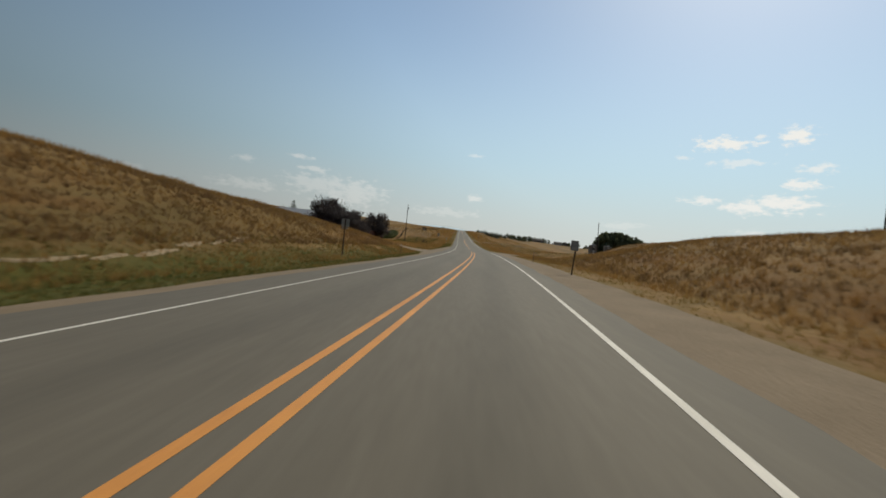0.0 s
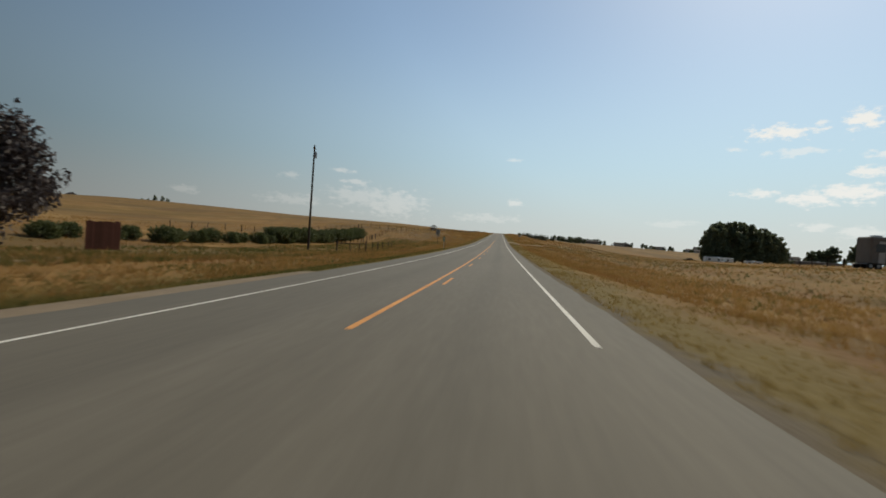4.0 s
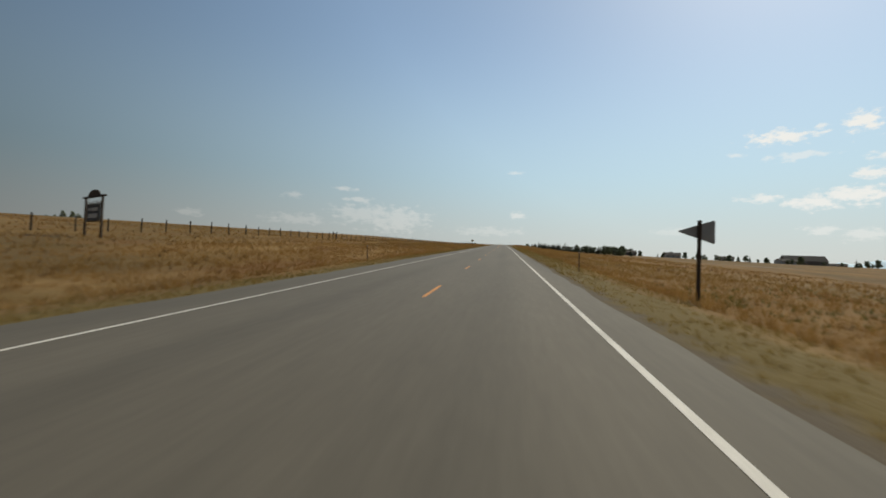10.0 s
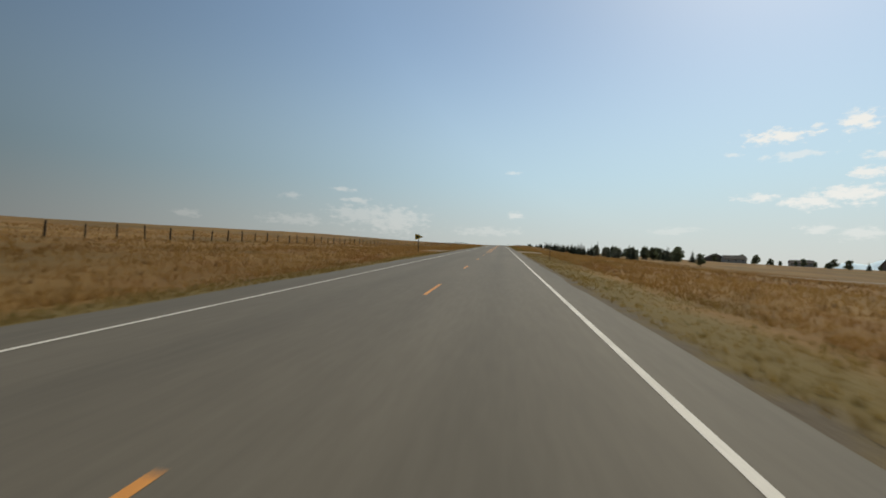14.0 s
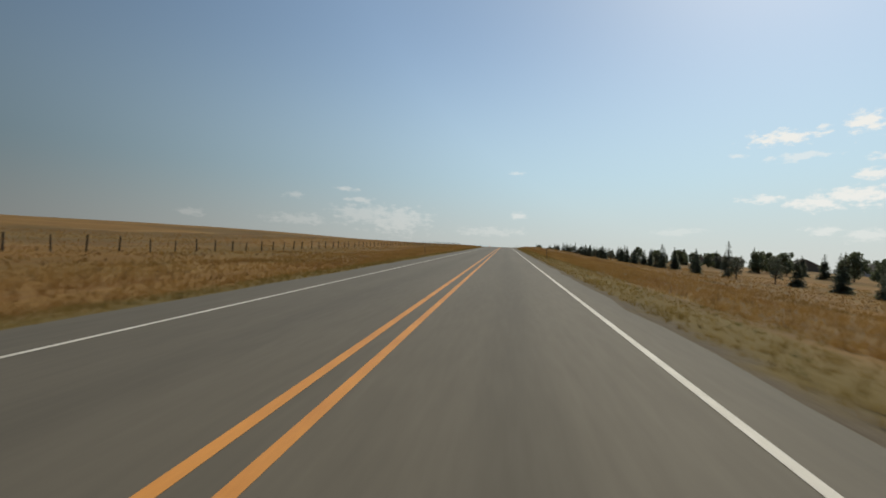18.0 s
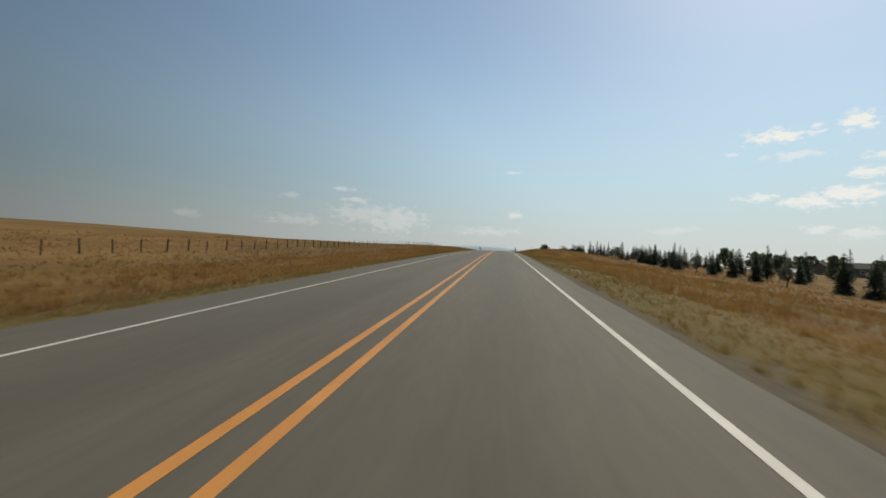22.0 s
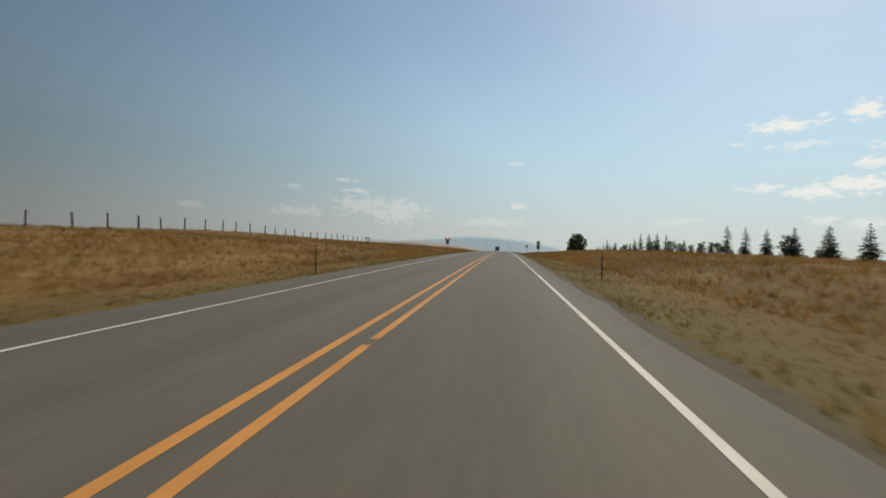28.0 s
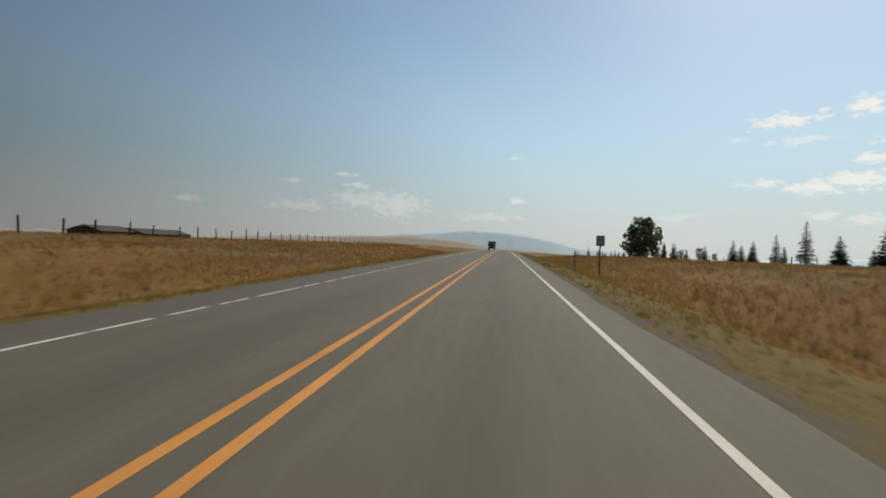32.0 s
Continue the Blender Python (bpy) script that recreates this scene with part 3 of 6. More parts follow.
left_of(250, [(-150, 7), (100, 6.8), (200, 7), (350, 7.6), (470, 8.2), (600, 7.4), (700, 6.8), (760, 4.5), (830, .5), (1000, -4)])
left_of(600, [(-150, 10), (200, 13), (586, 15), (640, 17), (710, 18), (760, 15), (830, 7), (900, -2), (1000, -9)])
left_of(2700, [(-150, 0), (500, -10), (900, -24), (1400, -22), (4700, -10)])
right_of(0.5, [(0, -0.08)])
right_of(5.6, [(0, -0.10)])
right_of(6.6, [(0, -0.16)])
right_of(9, [(-150, .05), (60, .0), (80, -.1), (90, -.12), (115, -.15), (170, -.6), (300, -.6), (400, -.45), (455, -.2), (475, -.2), (500, -.6), (690, -.5), (720, .05), (800, -.15), (845, -.55), (870, -.85), (910, -.8), (1000, -.8)])
right_of(13, [(-150, 2.0), (40, 1.9), (54, 1.2), (62, .4), (70, .05), (86, -.1), (115, -.2), (170, -.9), (250, -.7), (300, -.7), (400, -.5), (460, -.3), (500, -.9), (640, -.8), (690, -.5), (722, .6), (745, .8), (800, .65), (845, .2), (870, -.1), (910, .0), (1000, -.5)])
right_of(20, [(-150, 4.3), (25, 4.2), (45, 3.8), (55, 2.9), (63, 1.6), (71, .6), (80, .2), (95, 0), (115, -.2), (170, -.9), (250, -.6), (300, -.8), (400, -.7), (460, -.6), (500, -1.6), (620, -1.6), (690, -1.2), (722, .3), (748, 1), (800, 1.1), (860, 1.1), (900, .75), (1000, -.6)])
right_of(28, [(-150, 4.8), (60, 4.8), (76, 4.6), (84, 4.4), (88, 3.8), (92, 2.6), (96, 1.2), (100, .6), (125, .9), (150, .8), (180, -.3), (250, -1.2), (300, -1.3), (400, -1.1), (470, -1.5), (500, -2.3), (620, -2.5), (700, -1.9), (735, -.4), (770, .7), (800, .9), (860, 1), (900, .6), (1000, -1)])
right_of(34, [(-150, 5.4), (60, 5.4), (80, 5.3), (90, 4.9), (95, 4.2), (99, 2.9), (104, 1.6), (110, 1.2), (125, 1.3), (148, 1.4), (175, .3), (200, -.7), (250, -1.3), (300, -1.6), (400, -1.45), (470, -2.1), (500, -2.7), (630, -3.1), (700, -2.5), (742, -1.1), (785, .4), (830, .8), (880, .7), (930, .3), (1000, -1.1)])
right_of(42, [(-150, 6.0), (60, 6.0), (84, 5.9), (92, 5.5), (99, 4.0), (106, 2.2), (120, 1.7), (145, 1.9), (170, .8), (195, -.3), (250, -1.4), (300, -2), (400, -1.8), (500, -3.2), (640, -3.8), (700, -3.2), (750, -2.0), (800, .0), (860, .7), (930, .2), (1000, -1.2)])
right_of(70, [(-150, 5.0), (60, 5.0), (95, 4.6), (115, 3.0), (150, 2.5), (176, 2.2), (204, .9), (230, -.9), (260, -3.0), (335, -5.4), (420, -4.4), (450, -3.6), (550, -4.6), (650, -5.5), (750, -4), (830, -1), (930, -1), (1000, -2)])
right_of(150, [(-150, 4), (80, 2), (150, 2.6), (200, 2.2), (260, -2), (335, -6.8), (450, -6.2), (600, -6.5), (700, -7), (850, -6), (1000, -6)])
right_of(300, [(-150, 3), (150, -2), (335, -6), (600, -9), (900, -13), (1000, -13)])
right_of(700, [(-150, 0), (400, -8), (700, -14), (900, -20), (1000, -20)])
right_of(2700, [(-150, -5), (400, -24), (900, -42), (1400, -40), (4700, -20)])


def side_table(table, a):
    """Row weights: heights at the distances a for all the ground's rows, rounded across."""
    ka = np.array([k for k, _ in table])
    v = np.stack([glide(GRID_Y, k, 1.2) for _, k in table])
    fine = np.linspace(np.log(ka[0]), np.log(ka[-1]), 700)
    soft = np.hanning(21)
    out = np.empty((len(GRID_Y), len(a)))
    for i in range(len(GRID_Y)):
        w = np.interp(fine, np.log(ka), v[:, i])
        s = np.convolve(np.pad(w, 10, mode="edge"), soft / soft.sum(), "valid")
        near = np.exp(fine) < 6.4
        s[near] = w[near]
        out[i] = np.interp(np.log(np.maximum(a, 0.51)), fine, s)
    return out


def ripple(x, y, size, seed):
    """Smooth unevenness between -1 and 1."""
    r = np.random.RandomState(seed)
    z = 0
    for _ in range(7):
        ang, ph, f = r.uniform(0, 6.28), r.uniform(0, 6.28), r.uniform(0.6, 1.7) / size
        z = z + np.sin((x * np.cos(ang) + y * np.sin(ang)) * f * 6.28 + ph)
    return z / 7


GRID_Y = np.concatenate([np.arange(-140, -20, 8.0), np.arange(-20, 960, 2.0), 960 + np.cumsum(np.geomspace(2.2, 90, 105))])
GRID_Y = GRID_Y[GRID_Y < 4650]
steps = np.concatenate([[0, 2, 4, 5.5, 5.9, 6.3, 6.8, 7.4, 8.2], np.arange(9, 20, 0.9), np.arange(20, 45, 1.6), 45 + np.cumsum(np.geomspace(2.0, 260, 42))])
steps = np.append(steps[steps < 2550], 2650)
GRID_D = np.concatenate([-steps[:0:-1], steps])


def make_heights():
    a = np.abs(GRID_D)
    z = np.where((GRID_D < 0)[None], side_table(LEFT, a), side_table(RIGHT, a))
    z = z + road_z(GRID_Y)[:, None]
    tilt = GRID_D * np.clip((15 - a) / 8, 0, 1)
    z = z + bank(GRID_Y)[:, None] * np.where(a <= 7, GRID_D, tilt)[None]
    x = road_x(GRID_Y)[:, None] + GRID_D[None]
    y = np.repeat(GRID_Y[:, None], len(GRID_D), 1)
    rough = np.clip((a - 7) / 6, 0, 1)[None]
    z = z + rough * (0.07 * ripple(x, y, 7, 1) + 0.16 * np.clip(a / 20, 0.2, 1)[None] * ripple(x, y, 23, 2) + np.clip(a / 400, 0, 4)[None] * 1.2 * ripple(x, y, 330, 3))
    return x, y, z


GRID_X, GRID_YY, GRID_Z = make_heights()


def ground_at(y, d):
    """The ground's height at y, d metres to the right of the road's centre line."""
    i = np.clip(np.searchsorted(GRID_Y, y) - 1, 0, len(GRID_Y) - 2)
    j = np.clip(np.searchsorted(GRID_D, d) - 1, 0, len(GRID_D) - 2)
    u = np.clip((y - GRID_Y[i]) / (GRID_Y[i + 1] - GRID_Y[i]), 0, 1)
    v = np.clip((d - GRID_D[j]) / (GRID_D[j + 1] - GRID_D[j]), 0, 1)
    return (GRID_Z[i, j] * (1 - u) * (1 - v) + GRID_Z[i + 1, j] * u * (1 - v) + GRID_Z[i, j + 1] * (1 - u) * v + GRID_Z[i + 1, j + 1] * u * v)


def spot(y, d, sink=0.0):
    """A place on the ground."""
    return Vector((float(road_x(y)) + d, y, float(ground_at(y, d)) - sink))


def mesh_from(name, verts, faces, mat, uv=None, smooth=False):
    me = bpy.data.meshes.new(name)
    me.from_pydata([tuple(v) for v in verts], [], [tuple(f) for f in faces])
    me.materials.append(mat)
    if uv is not None:
        layer = me.uv_layers.new(name="across")
        idx = np.empty(len(me.loops), int)
        me.loops.foreach_get("vertex_index", idx)
        layer.data.foreach_set("uv", np.asarray(uv, float)[idx].ravel())
    if smooth:
        me.polygons.foreach_set("use_smooth", np.ones(len(me.polygons), bool))
    me.update()
    return me


def sheet(name, x, y, z, u, mat, smooth=True):
    """A grid of points as one sheet; u: the distance across, for the material."""
    r, c = x.shape
    k = np.arange(r * c).reshape(r, c)
    faces = np.stack([k[:-1, :-1], k[:-1, 1:], k[1:, 1:], k[1:, :-1]], -1).reshape(-1, 4)
    verts = np.stack([x, y, z], -1).reshape(-1, 3)
    uv = np.stack([u, y], -1).reshape(-1, 2)
    return mesh_from(name, verts.tolist(), faces.tolist(), mat, uv, smooth)


ground = new("ground", sheet("ground", GRID_X, GRID_YY, GRID_Z, np.repeat(GRID_D[None], len(GRID_Y), 0), M_GROUND))
tagged(ground, "rolling dry golden prairie grassland beside the highway", "ground", kind="structure")


def strip(name, y, d0, d1, lift, mat, cols=2, drape=False):
    """A band along the road between two distances from its centre line, lying on the road or draped on the ground."""
    y = np.asarray(y, float)
    d0, d1 = np.broadcast_to(d0, y.shape), np.broadcast_to(d1, y.shape)
    w = np.linspace(0, 1, cols)[None]
    d = d0[:, None] * (1 - w) + d1[:, None] * w
    yy = np.repeat(y[:, None], cols, 1)
    x = road_x(yy) + d
    z = (ground_at(yy, d) if drape else road_z(yy) + bank(yy) * d) + lift
    return sheet(name, x, yy, z, d, mat)


ry = np.concatenate([np.arange(-140, 960, 2.0), 960 + np.cumsum(np.geomspace(2.2, 60, 90))])
ry = ry[ry < 3400]
EDGE_L = -5.2 + 0.2 * ripple(ry, ry * 0, 9, 8) + 0.10 * ripple(ry, ry * 0, 2.5, 9)
EDGE_R = 4.55 + 0.17 * ripple(ry, ry * 0, 9, 10) + 0.10 * ripple(ry, ry * 0, 2.5, 11)


def make_road():
    cols = 13
    w = np.linspace(0, 1, cols)[None]
    d = EDGE_L[:, None] * (1 - w) + EDGE_R[:, None] * w
    d = np.concatenate([d[:, :1], d, d[:, -1:]], 1)
    yy = np.repeat(ry[:, None], d.shape[1], 1)
    z = road_z(yy) + bank(yy) * d
    z[:, 0] -= 0.12
    z[:, -1] -= 0.12
    road = new("road", sheet("road", road_x(yy) + d, yy, z, d, M_ASPHALT, False))
    return tagged(road, "straight grey asphalt two-lane highway with worn lane markings", "road", kind="structure")


road = make_road()


def stripe(name, y0, y1, d, wide, mat, lift=0.004):
    """One painted line, a thin layer on the road."""
    n = max(2, int((y1 - y0) / 2.0) + 1)
    ob = new(name, strip(name, np.linspace(y0, y1, n), d - wide / 2, d + wide / 2, lift, mat))
    ob.parent = road
    return ob


def paint_lines():
    """Edge lines with worn gaps, the double and the broken yellow centre lines."""
    gaps = [(584.6, .24), (585.3, .24), (666.9, .24), (669.8, .24), (687.6, .52), (696.95, .34), (698.0, .36), (699.0, .26), (800.2, .24), (879.1, .12), (880.4, .4), (881.8, .44), (882.4, .1), (883.2, .4),
            (885.75, .26), (887.2, .5), (888.6, .5), (889.6, .3), (890.55, .27), (891.4, .3), (892.9, .35), (894.1, .55), (895.35, .6), (897.2, .5), (899.5, .6), (902, .6), (905, .7), (909, .7), (914, .8), (920, .8)]
    start = -140.0
    for y, bare in gaps + [(3300, 0)]:
        stripe("edge_line", start, y - bare / 2, -3.75, 0.085, M_WHITE_LINE)
        start = y + bare / 2
    for y0, y1 in ((-140, 88), (116, 364.4), (364.7, 668.5), (668.8, 3300)):
        stripe("edge_line", y0, y1, 3.63, 0.11, M_WHITE_LINE)
    for d in (-0.21, 0.21):
        stripe("centre_line", -140, 86.5, d, 0.13, M_YELLOW_LINE)
        stripe("centre_line", 447, 770.2 if d > 0 else 3300, d, 0.13, M_YELLOW_LINE)
    stripe("centre_line", 770.6, 3300, 0.21, 0.13, M_YELLOW_LINE)
    stripe("centre_line", 116, 262, -0.21, 0.125, M_YELLOW_LINE)
    for k in range(-4, 8):
        stripe("centre_dash", 173.0 + 12.19 * k, 176.0 + 12.19 * k, 0.21, 0.11, M_YELLOW_LINE)
    for k in range(-1, 13):
        stripe("centre_dash", 284.1 + 12.19 * k, 287.1 + 12.19 * k, 0.02, 0.10, M_YELLOW_LINE)


paint_lines()


def side_road(name, label, path, wide, mouth, mat=M_GRAVEL):
    """A gravel track from the road: places (y, d), wide at its mouth, draped on the ground."""
    pts = np.array(path, float)
    s = np.concatenate([[0], np.cumsum(np.hypot(*np.diff(pts, axis=0).T))])
    fine = np.arange(0, s[-1], 1.0)
    py, pd = np.interp(fine, s, pts[:, 0]), np.interp(fine, s, pts[:, 1])
    soft = np.hanning(9) / np.hanning(9).sum()
    py = np.convolve(np.pad(py, 4, mode="reflect", reflect_type="odd"), soft, "valid")
    pd = np.convolve(np.pad(pd, 4, mode="reflect", reflect_type="odd"), soft, "valid")
    ty, td = np.gradient(py), np.gradient(pd)
    ln = np.hypot(ty, td)
    half = wide / 2 + mouth * np.exp(-fine / 4.5) + 0.25 * ripple(fine, fine * 0, 6, 4)
    w = np.linspace(-1, 1, 9)[None]
    yy = py[:, None] + w * (half * -td / ln)[:, None]
    dd = pd[:, None] + w * (half * ty / ln)[:, None]
    z = np.asarray(ground_at(yy, dd)) + 0.045 - 0.05 * np.abs(w) ** 4
    ob = new(name, sheet(name, road_x(yy) + dd, yy, z, dd, mat))
    return tagged(ob, label, "gravel road", kind="structure")


side_road("driveway_west", "pale gravel driveway climbing from the highway to the ranch", [(79, -5.2), (77, -8), (74, -12), (72.5, -17), (73, -24), (76, -34), (80, -50), (84, -75)], 3.8, 12.5)
side_road("gravel_turnout", "wide pale gravel turnout and side road beside the highway", [(97, 4.6), (97, 9), (98, 15), (101, 22), (109, 34), (118, 60), (126, 100)], 15.0, 8.0)
side_road("field_approach", "pale gravel field approach leaving the highway", [(266, 4.6), (266, 9), (268, 15), (276, 24), (284, 40), (290, 80)], 4.2, 6.0)
side_road("gravel_road_east", "pale gravel country road meeting the highway", [(463, 4.6), (463, 9), (463, 16), (464, 30), (466, 60), (468, 120)], 7.5, 5.5)
side_road("gravel_road_west", "pale gravel approach meeting the highway", [(466, -5.2), (466, -7), (466, -9.5), (466, -12.2)], 14.5, 2.0)


def eroded_scarp(y0, y1, middle, slope, wide, seed):
    """Ragged patches of bare soil along a bank; middle: how far out it lies at its start, slope: how that grows."""
    r = np.random.RandomState(seed)
    verts, faces = [], []
    while y0 < y1:
        long = r.uniform(1.0, 3.0)
        y = np.arange(y0, y0 + long, 0.18)
        s = (y - y0) / long
        mid = middle + slope * np.clip(y - 12, 0, 140) + r.uniform(-0.3, 0.3) + 0.12 * ripple(y, y * 0, 1.6, 61)
        half = wide * r.uniform(0.05, 0.13) * np.sin(np.pi * np.clip(s, 0.02, 0.98)) ** 0.6 * (1 + 0.6 * ripple(y, y * 0, 0.9, 62))
        for k in range(len(y)):
            for w in (-1, -0.5, 0, 0.5, 1):
                d = mid[k] + w * half[k]
                verts.append((float(road_x(y[k])) + d, y[k], float(ground_at(y[k], d)) + 0.05 * (1 - w * w) - 0.012 + r.uniform(0, 0.03)))
        n0 = len(verts) - 5 * len(y)
        for k in range(len(y) - 1):
            for j in range(4):
                a = n0 + 5 * k + j
                faces.append((a, a + 1, a + 6, a + 5))
        y0 += long + r.uniform(-0.2, 0.7)
    ob = new("eroded_scarp", mesh_from("eroded_scarp", verts, faces, M_SOIL))
    return tagged(ob, "ragged patches of bare eroded soil along the roadside bank", "bare soil", kind="structure")


eroded_scarp(9.0, 24.0, -10.1, -0.15, 2.0, 66)
eroded_scarp(96.0, 127.0, -17.5, 0.0, 3.2, 67)
eroded_scarp(99.0, 124.0, -15.8, 0.0, 2.6, 68)


def gravel_shoulder():
    """Bare gravel widening the shoulder before the turnout."""
    y = np.arange(-135, 92, 1.0)
    out = 7.0 + 0.3 * ripple(y, y * 0, 14, 71) + 0.2 * ripple(y, y * 0, 4, 72)
    ob = new("gravel_shoulder", strip("gravel_shoulder", y, 4.35, out, 0.05, M_GRAVEL, 6, True))
    tagged(ob, "strip of pale brown gravel along the paved shoulder", "gravel", kind="structure")
    y = np.arange(-135, 128, 1.0)
    out = -6.35 - 1.6 * np.clip((y - 54) / 14, 0, 1) * np.clip((128 - y) / 30, 0, 1) + 0.3 * ripple(y, y * 0, 14, 73) + 0.25 * ripple(y, y * 0, 4, 74)
    ob = new("gravel_shoulder", strip("gravel_shoulder", y, out, -4.95, 0.05, M_GRAVEL, 6, True))
    tagged(ob, "strip of pale brown gravel along the far shoulder", "gravel", kind="structure")


gravel_shoulder()

# ---- building blocks ----


def part(name, bm, mat, parent=None, label=""):
    """Links a bmesh as one mesh object under a thing or a part."""
    me = bpy.data.meshes.new(name)
    bm.to_mesh(me)
    bm.free()
    me.materials.append(mat)
    ob = new(name, me)
    if parent is not None:
        ob.parent = parent
    if label:
        ob["label"] = label
    return ob


def thing(name, place, label, category, group="", turn=0.0):
    """An Empty at a thing's base, which carries its parts."""
    ob = new(name)
    ob.matrix_basis = Matrix.Translation(place) @ Matrix.Rotation(radians(turn), 4, "Z")
    return tagged(ob, label, category, group)


def box(bm, lo, hi, bevel=0.0, m=None):
    """A block between two corners."""
    lo, hi = Vector(lo), Vector(hi)
    mat = Matrix.Translation((lo + hi) / 2) @ Matrix.Diagonal((*(hi - lo), 1))
    if m is not None:
        mat = m @ mat
    made = bmesh.ops.create_cube(bm, size=1, matrix=mat)
    if bevel:
        edges = list({e for v in made["verts"] for e in v.link_edges})
        bmesh.ops.bevel(bm, geom=edges, offset=bevel, segments=1, affect="EDGES")
    return bm


def rod(bm, a, b, r0, r1=None, n=8):
    """A round bar from a to b, tapered from r0 to r1."""
    a, b = Vector(a), Vector(b)
    r1 = r0 if r1 is None else r1
    d = b - a
    m = Matrix.Translation((a + b) / 2) @ d.to_track_quat("Z", "Y").to_matrix().to_4x4()
    bmesh.ops.create_cone(bm, cap_ends=True, segments=n, radius1=r0, radius2=r1, depth=d.length, matrix=m)
    return bm


def slab(bm, outline, y0, y1):
    """A flat plate with that outline in x and z, from y0 to y1."""
    front = [bm.verts.new((x, y0, z)) for x, z in outline]
    back = [bm.verts.new((x, y1, z)) for x, z in outline]
    bm.faces.new(front)
    bm.faces.new(back[::-1])
    n = len(outline)
    for k in range(n):
        bm.faces.new((front[k], back[k], back[(k + 1) % n], front[(k + 1) % n]))
    bmesh.ops.recalc_face_normals(bm, faces=bm.faces)
    return bm


def rounded(w, h, r=0.05, n=4):
    """The outline of a plate with rounded corners, its middle at 0."""
    out = []
    for cx, cz, a0 in ((w / 2 - r, h / 2 - r, 0), (-w / 2 + r, h / 2 - r, 90), (-w / 2 + r, -h / 2 + r, 180), (w / 2 - r, -h / 2 + r, 270)):
        for k in range(n + 1):
            a = radians(a0 + 90 * k / n)
            out.append((cx + r * math.cos(a), cz + r * math.sin(a)))
    return out


def shifted(outline, dz, dx=0.0):
    return [(x + dx, z + dz) for x, z in outline]


def lettering(text, size, place, mat, parent, name="lettering"):
    """Raised letters facing the oncoming camera (towards -y)."""
    cu = bpy.data.curves.new(name, "FONT")
    cu.body, cu.size, cu.align_x, cu.align_y, cu.extrude = text, size, "CENTER", "CENTER", 0.002
    tmp = bpy.data.objects.new("tmp", cu)
    scene.collection.objects.link(tmp)
    me = bpy.data.meshes.new_from_object(tmp)
    bpy.data.objects.remove(tmp)
    me.transform(Matrix.Translation(place) @ Matrix.Rotation(radians(90), 4, "X"))
    me.materials.clear()
    me.materials.append(mat)
    ob = new(name, me)
    ob.parent = parent
    return ob


# ---- trees and shrubs ----


def soup(name, tris, mat, smooth=False):
    """A mesh of loose triangles, from an array of n x 3 x 3."""
    v = np.asarray(tris, float).reshape(-1, 3)
    me = bpy.data.meshes.new(name)
    n = len(v) // 3
    me.vertices.add(3 * n)
    me.vertices.foreach_set("co", v.ravel())
    me.loops.add(3 * n)
    me.loops.foreach_set("vertex_index", np.arange(3 * n))
    me.polygons.add(n)
    me.polygons.foreach_set("loop_start", np.arange(0, 3 * n, 3))
    me.update(calc_edges=True)
    me.materials.append(mat)
    return me


def leaf_cloud(r, centres, spread, count, size):
    """Small leaf clumps scattered round centres; each a bent pair of triangles."""
    share = centres[:, 3] ** 2
    c = centres[r.choice(len(centres), count, p=share / share.sum())]
    s = spread if np.isscalar(spread) else np.asarray(spread)
    d = r.normal(size=(count, 3))
    d /= np.linalg.norm(d, axis=1)[:, None]
    p = c[:, :3] + d * (r.uniform(0.35, 1.0, (count, 1)) ** 0.6) * (c[:, 3:4] if c.shape[1] > 3 else s)
    a, b = r.normal(size=(count, 3)), r.normal(size=(count, 3))
    a /= np.linalg.norm(a, axis=1)[:, None]
    b -= (a * b).sum(1)[:, None] * a
    b /= np.linalg.norm(b, axis=1)[:, None]
    z = size * r.uniform(0.55, 1.35, (count, 1))
    t1 = np.stack([p - a * z, p + b * z * 0.55, p + a * z], 1)
    t2 = np.stack([p - a * z, p + a * z, p - b * z * 0.5 + 0.25 * z * np.cross(a, b)], 1)
    return np.concatenate([t1, t2])


def crooked(bm, r, a, b, r0, r1, bend=0.12, n=3):
    """A limb in a few bent stretches."""
    a, b = Vector(a), Vector(b)
    pts = [a.lerp(b, k / n) + (Vector(r.normal(size=3)) * bend * (b - a).length * 0.3 if 0 < k < n else Vector()) for k in range(n + 1)]
    for k in range(n):
        rod(bm, pts[k], pts[k + 1], r0 + (r1 - r0) * k / n, r0 + (r1 - r0) * (k + 1) / n, 6)
    return pts


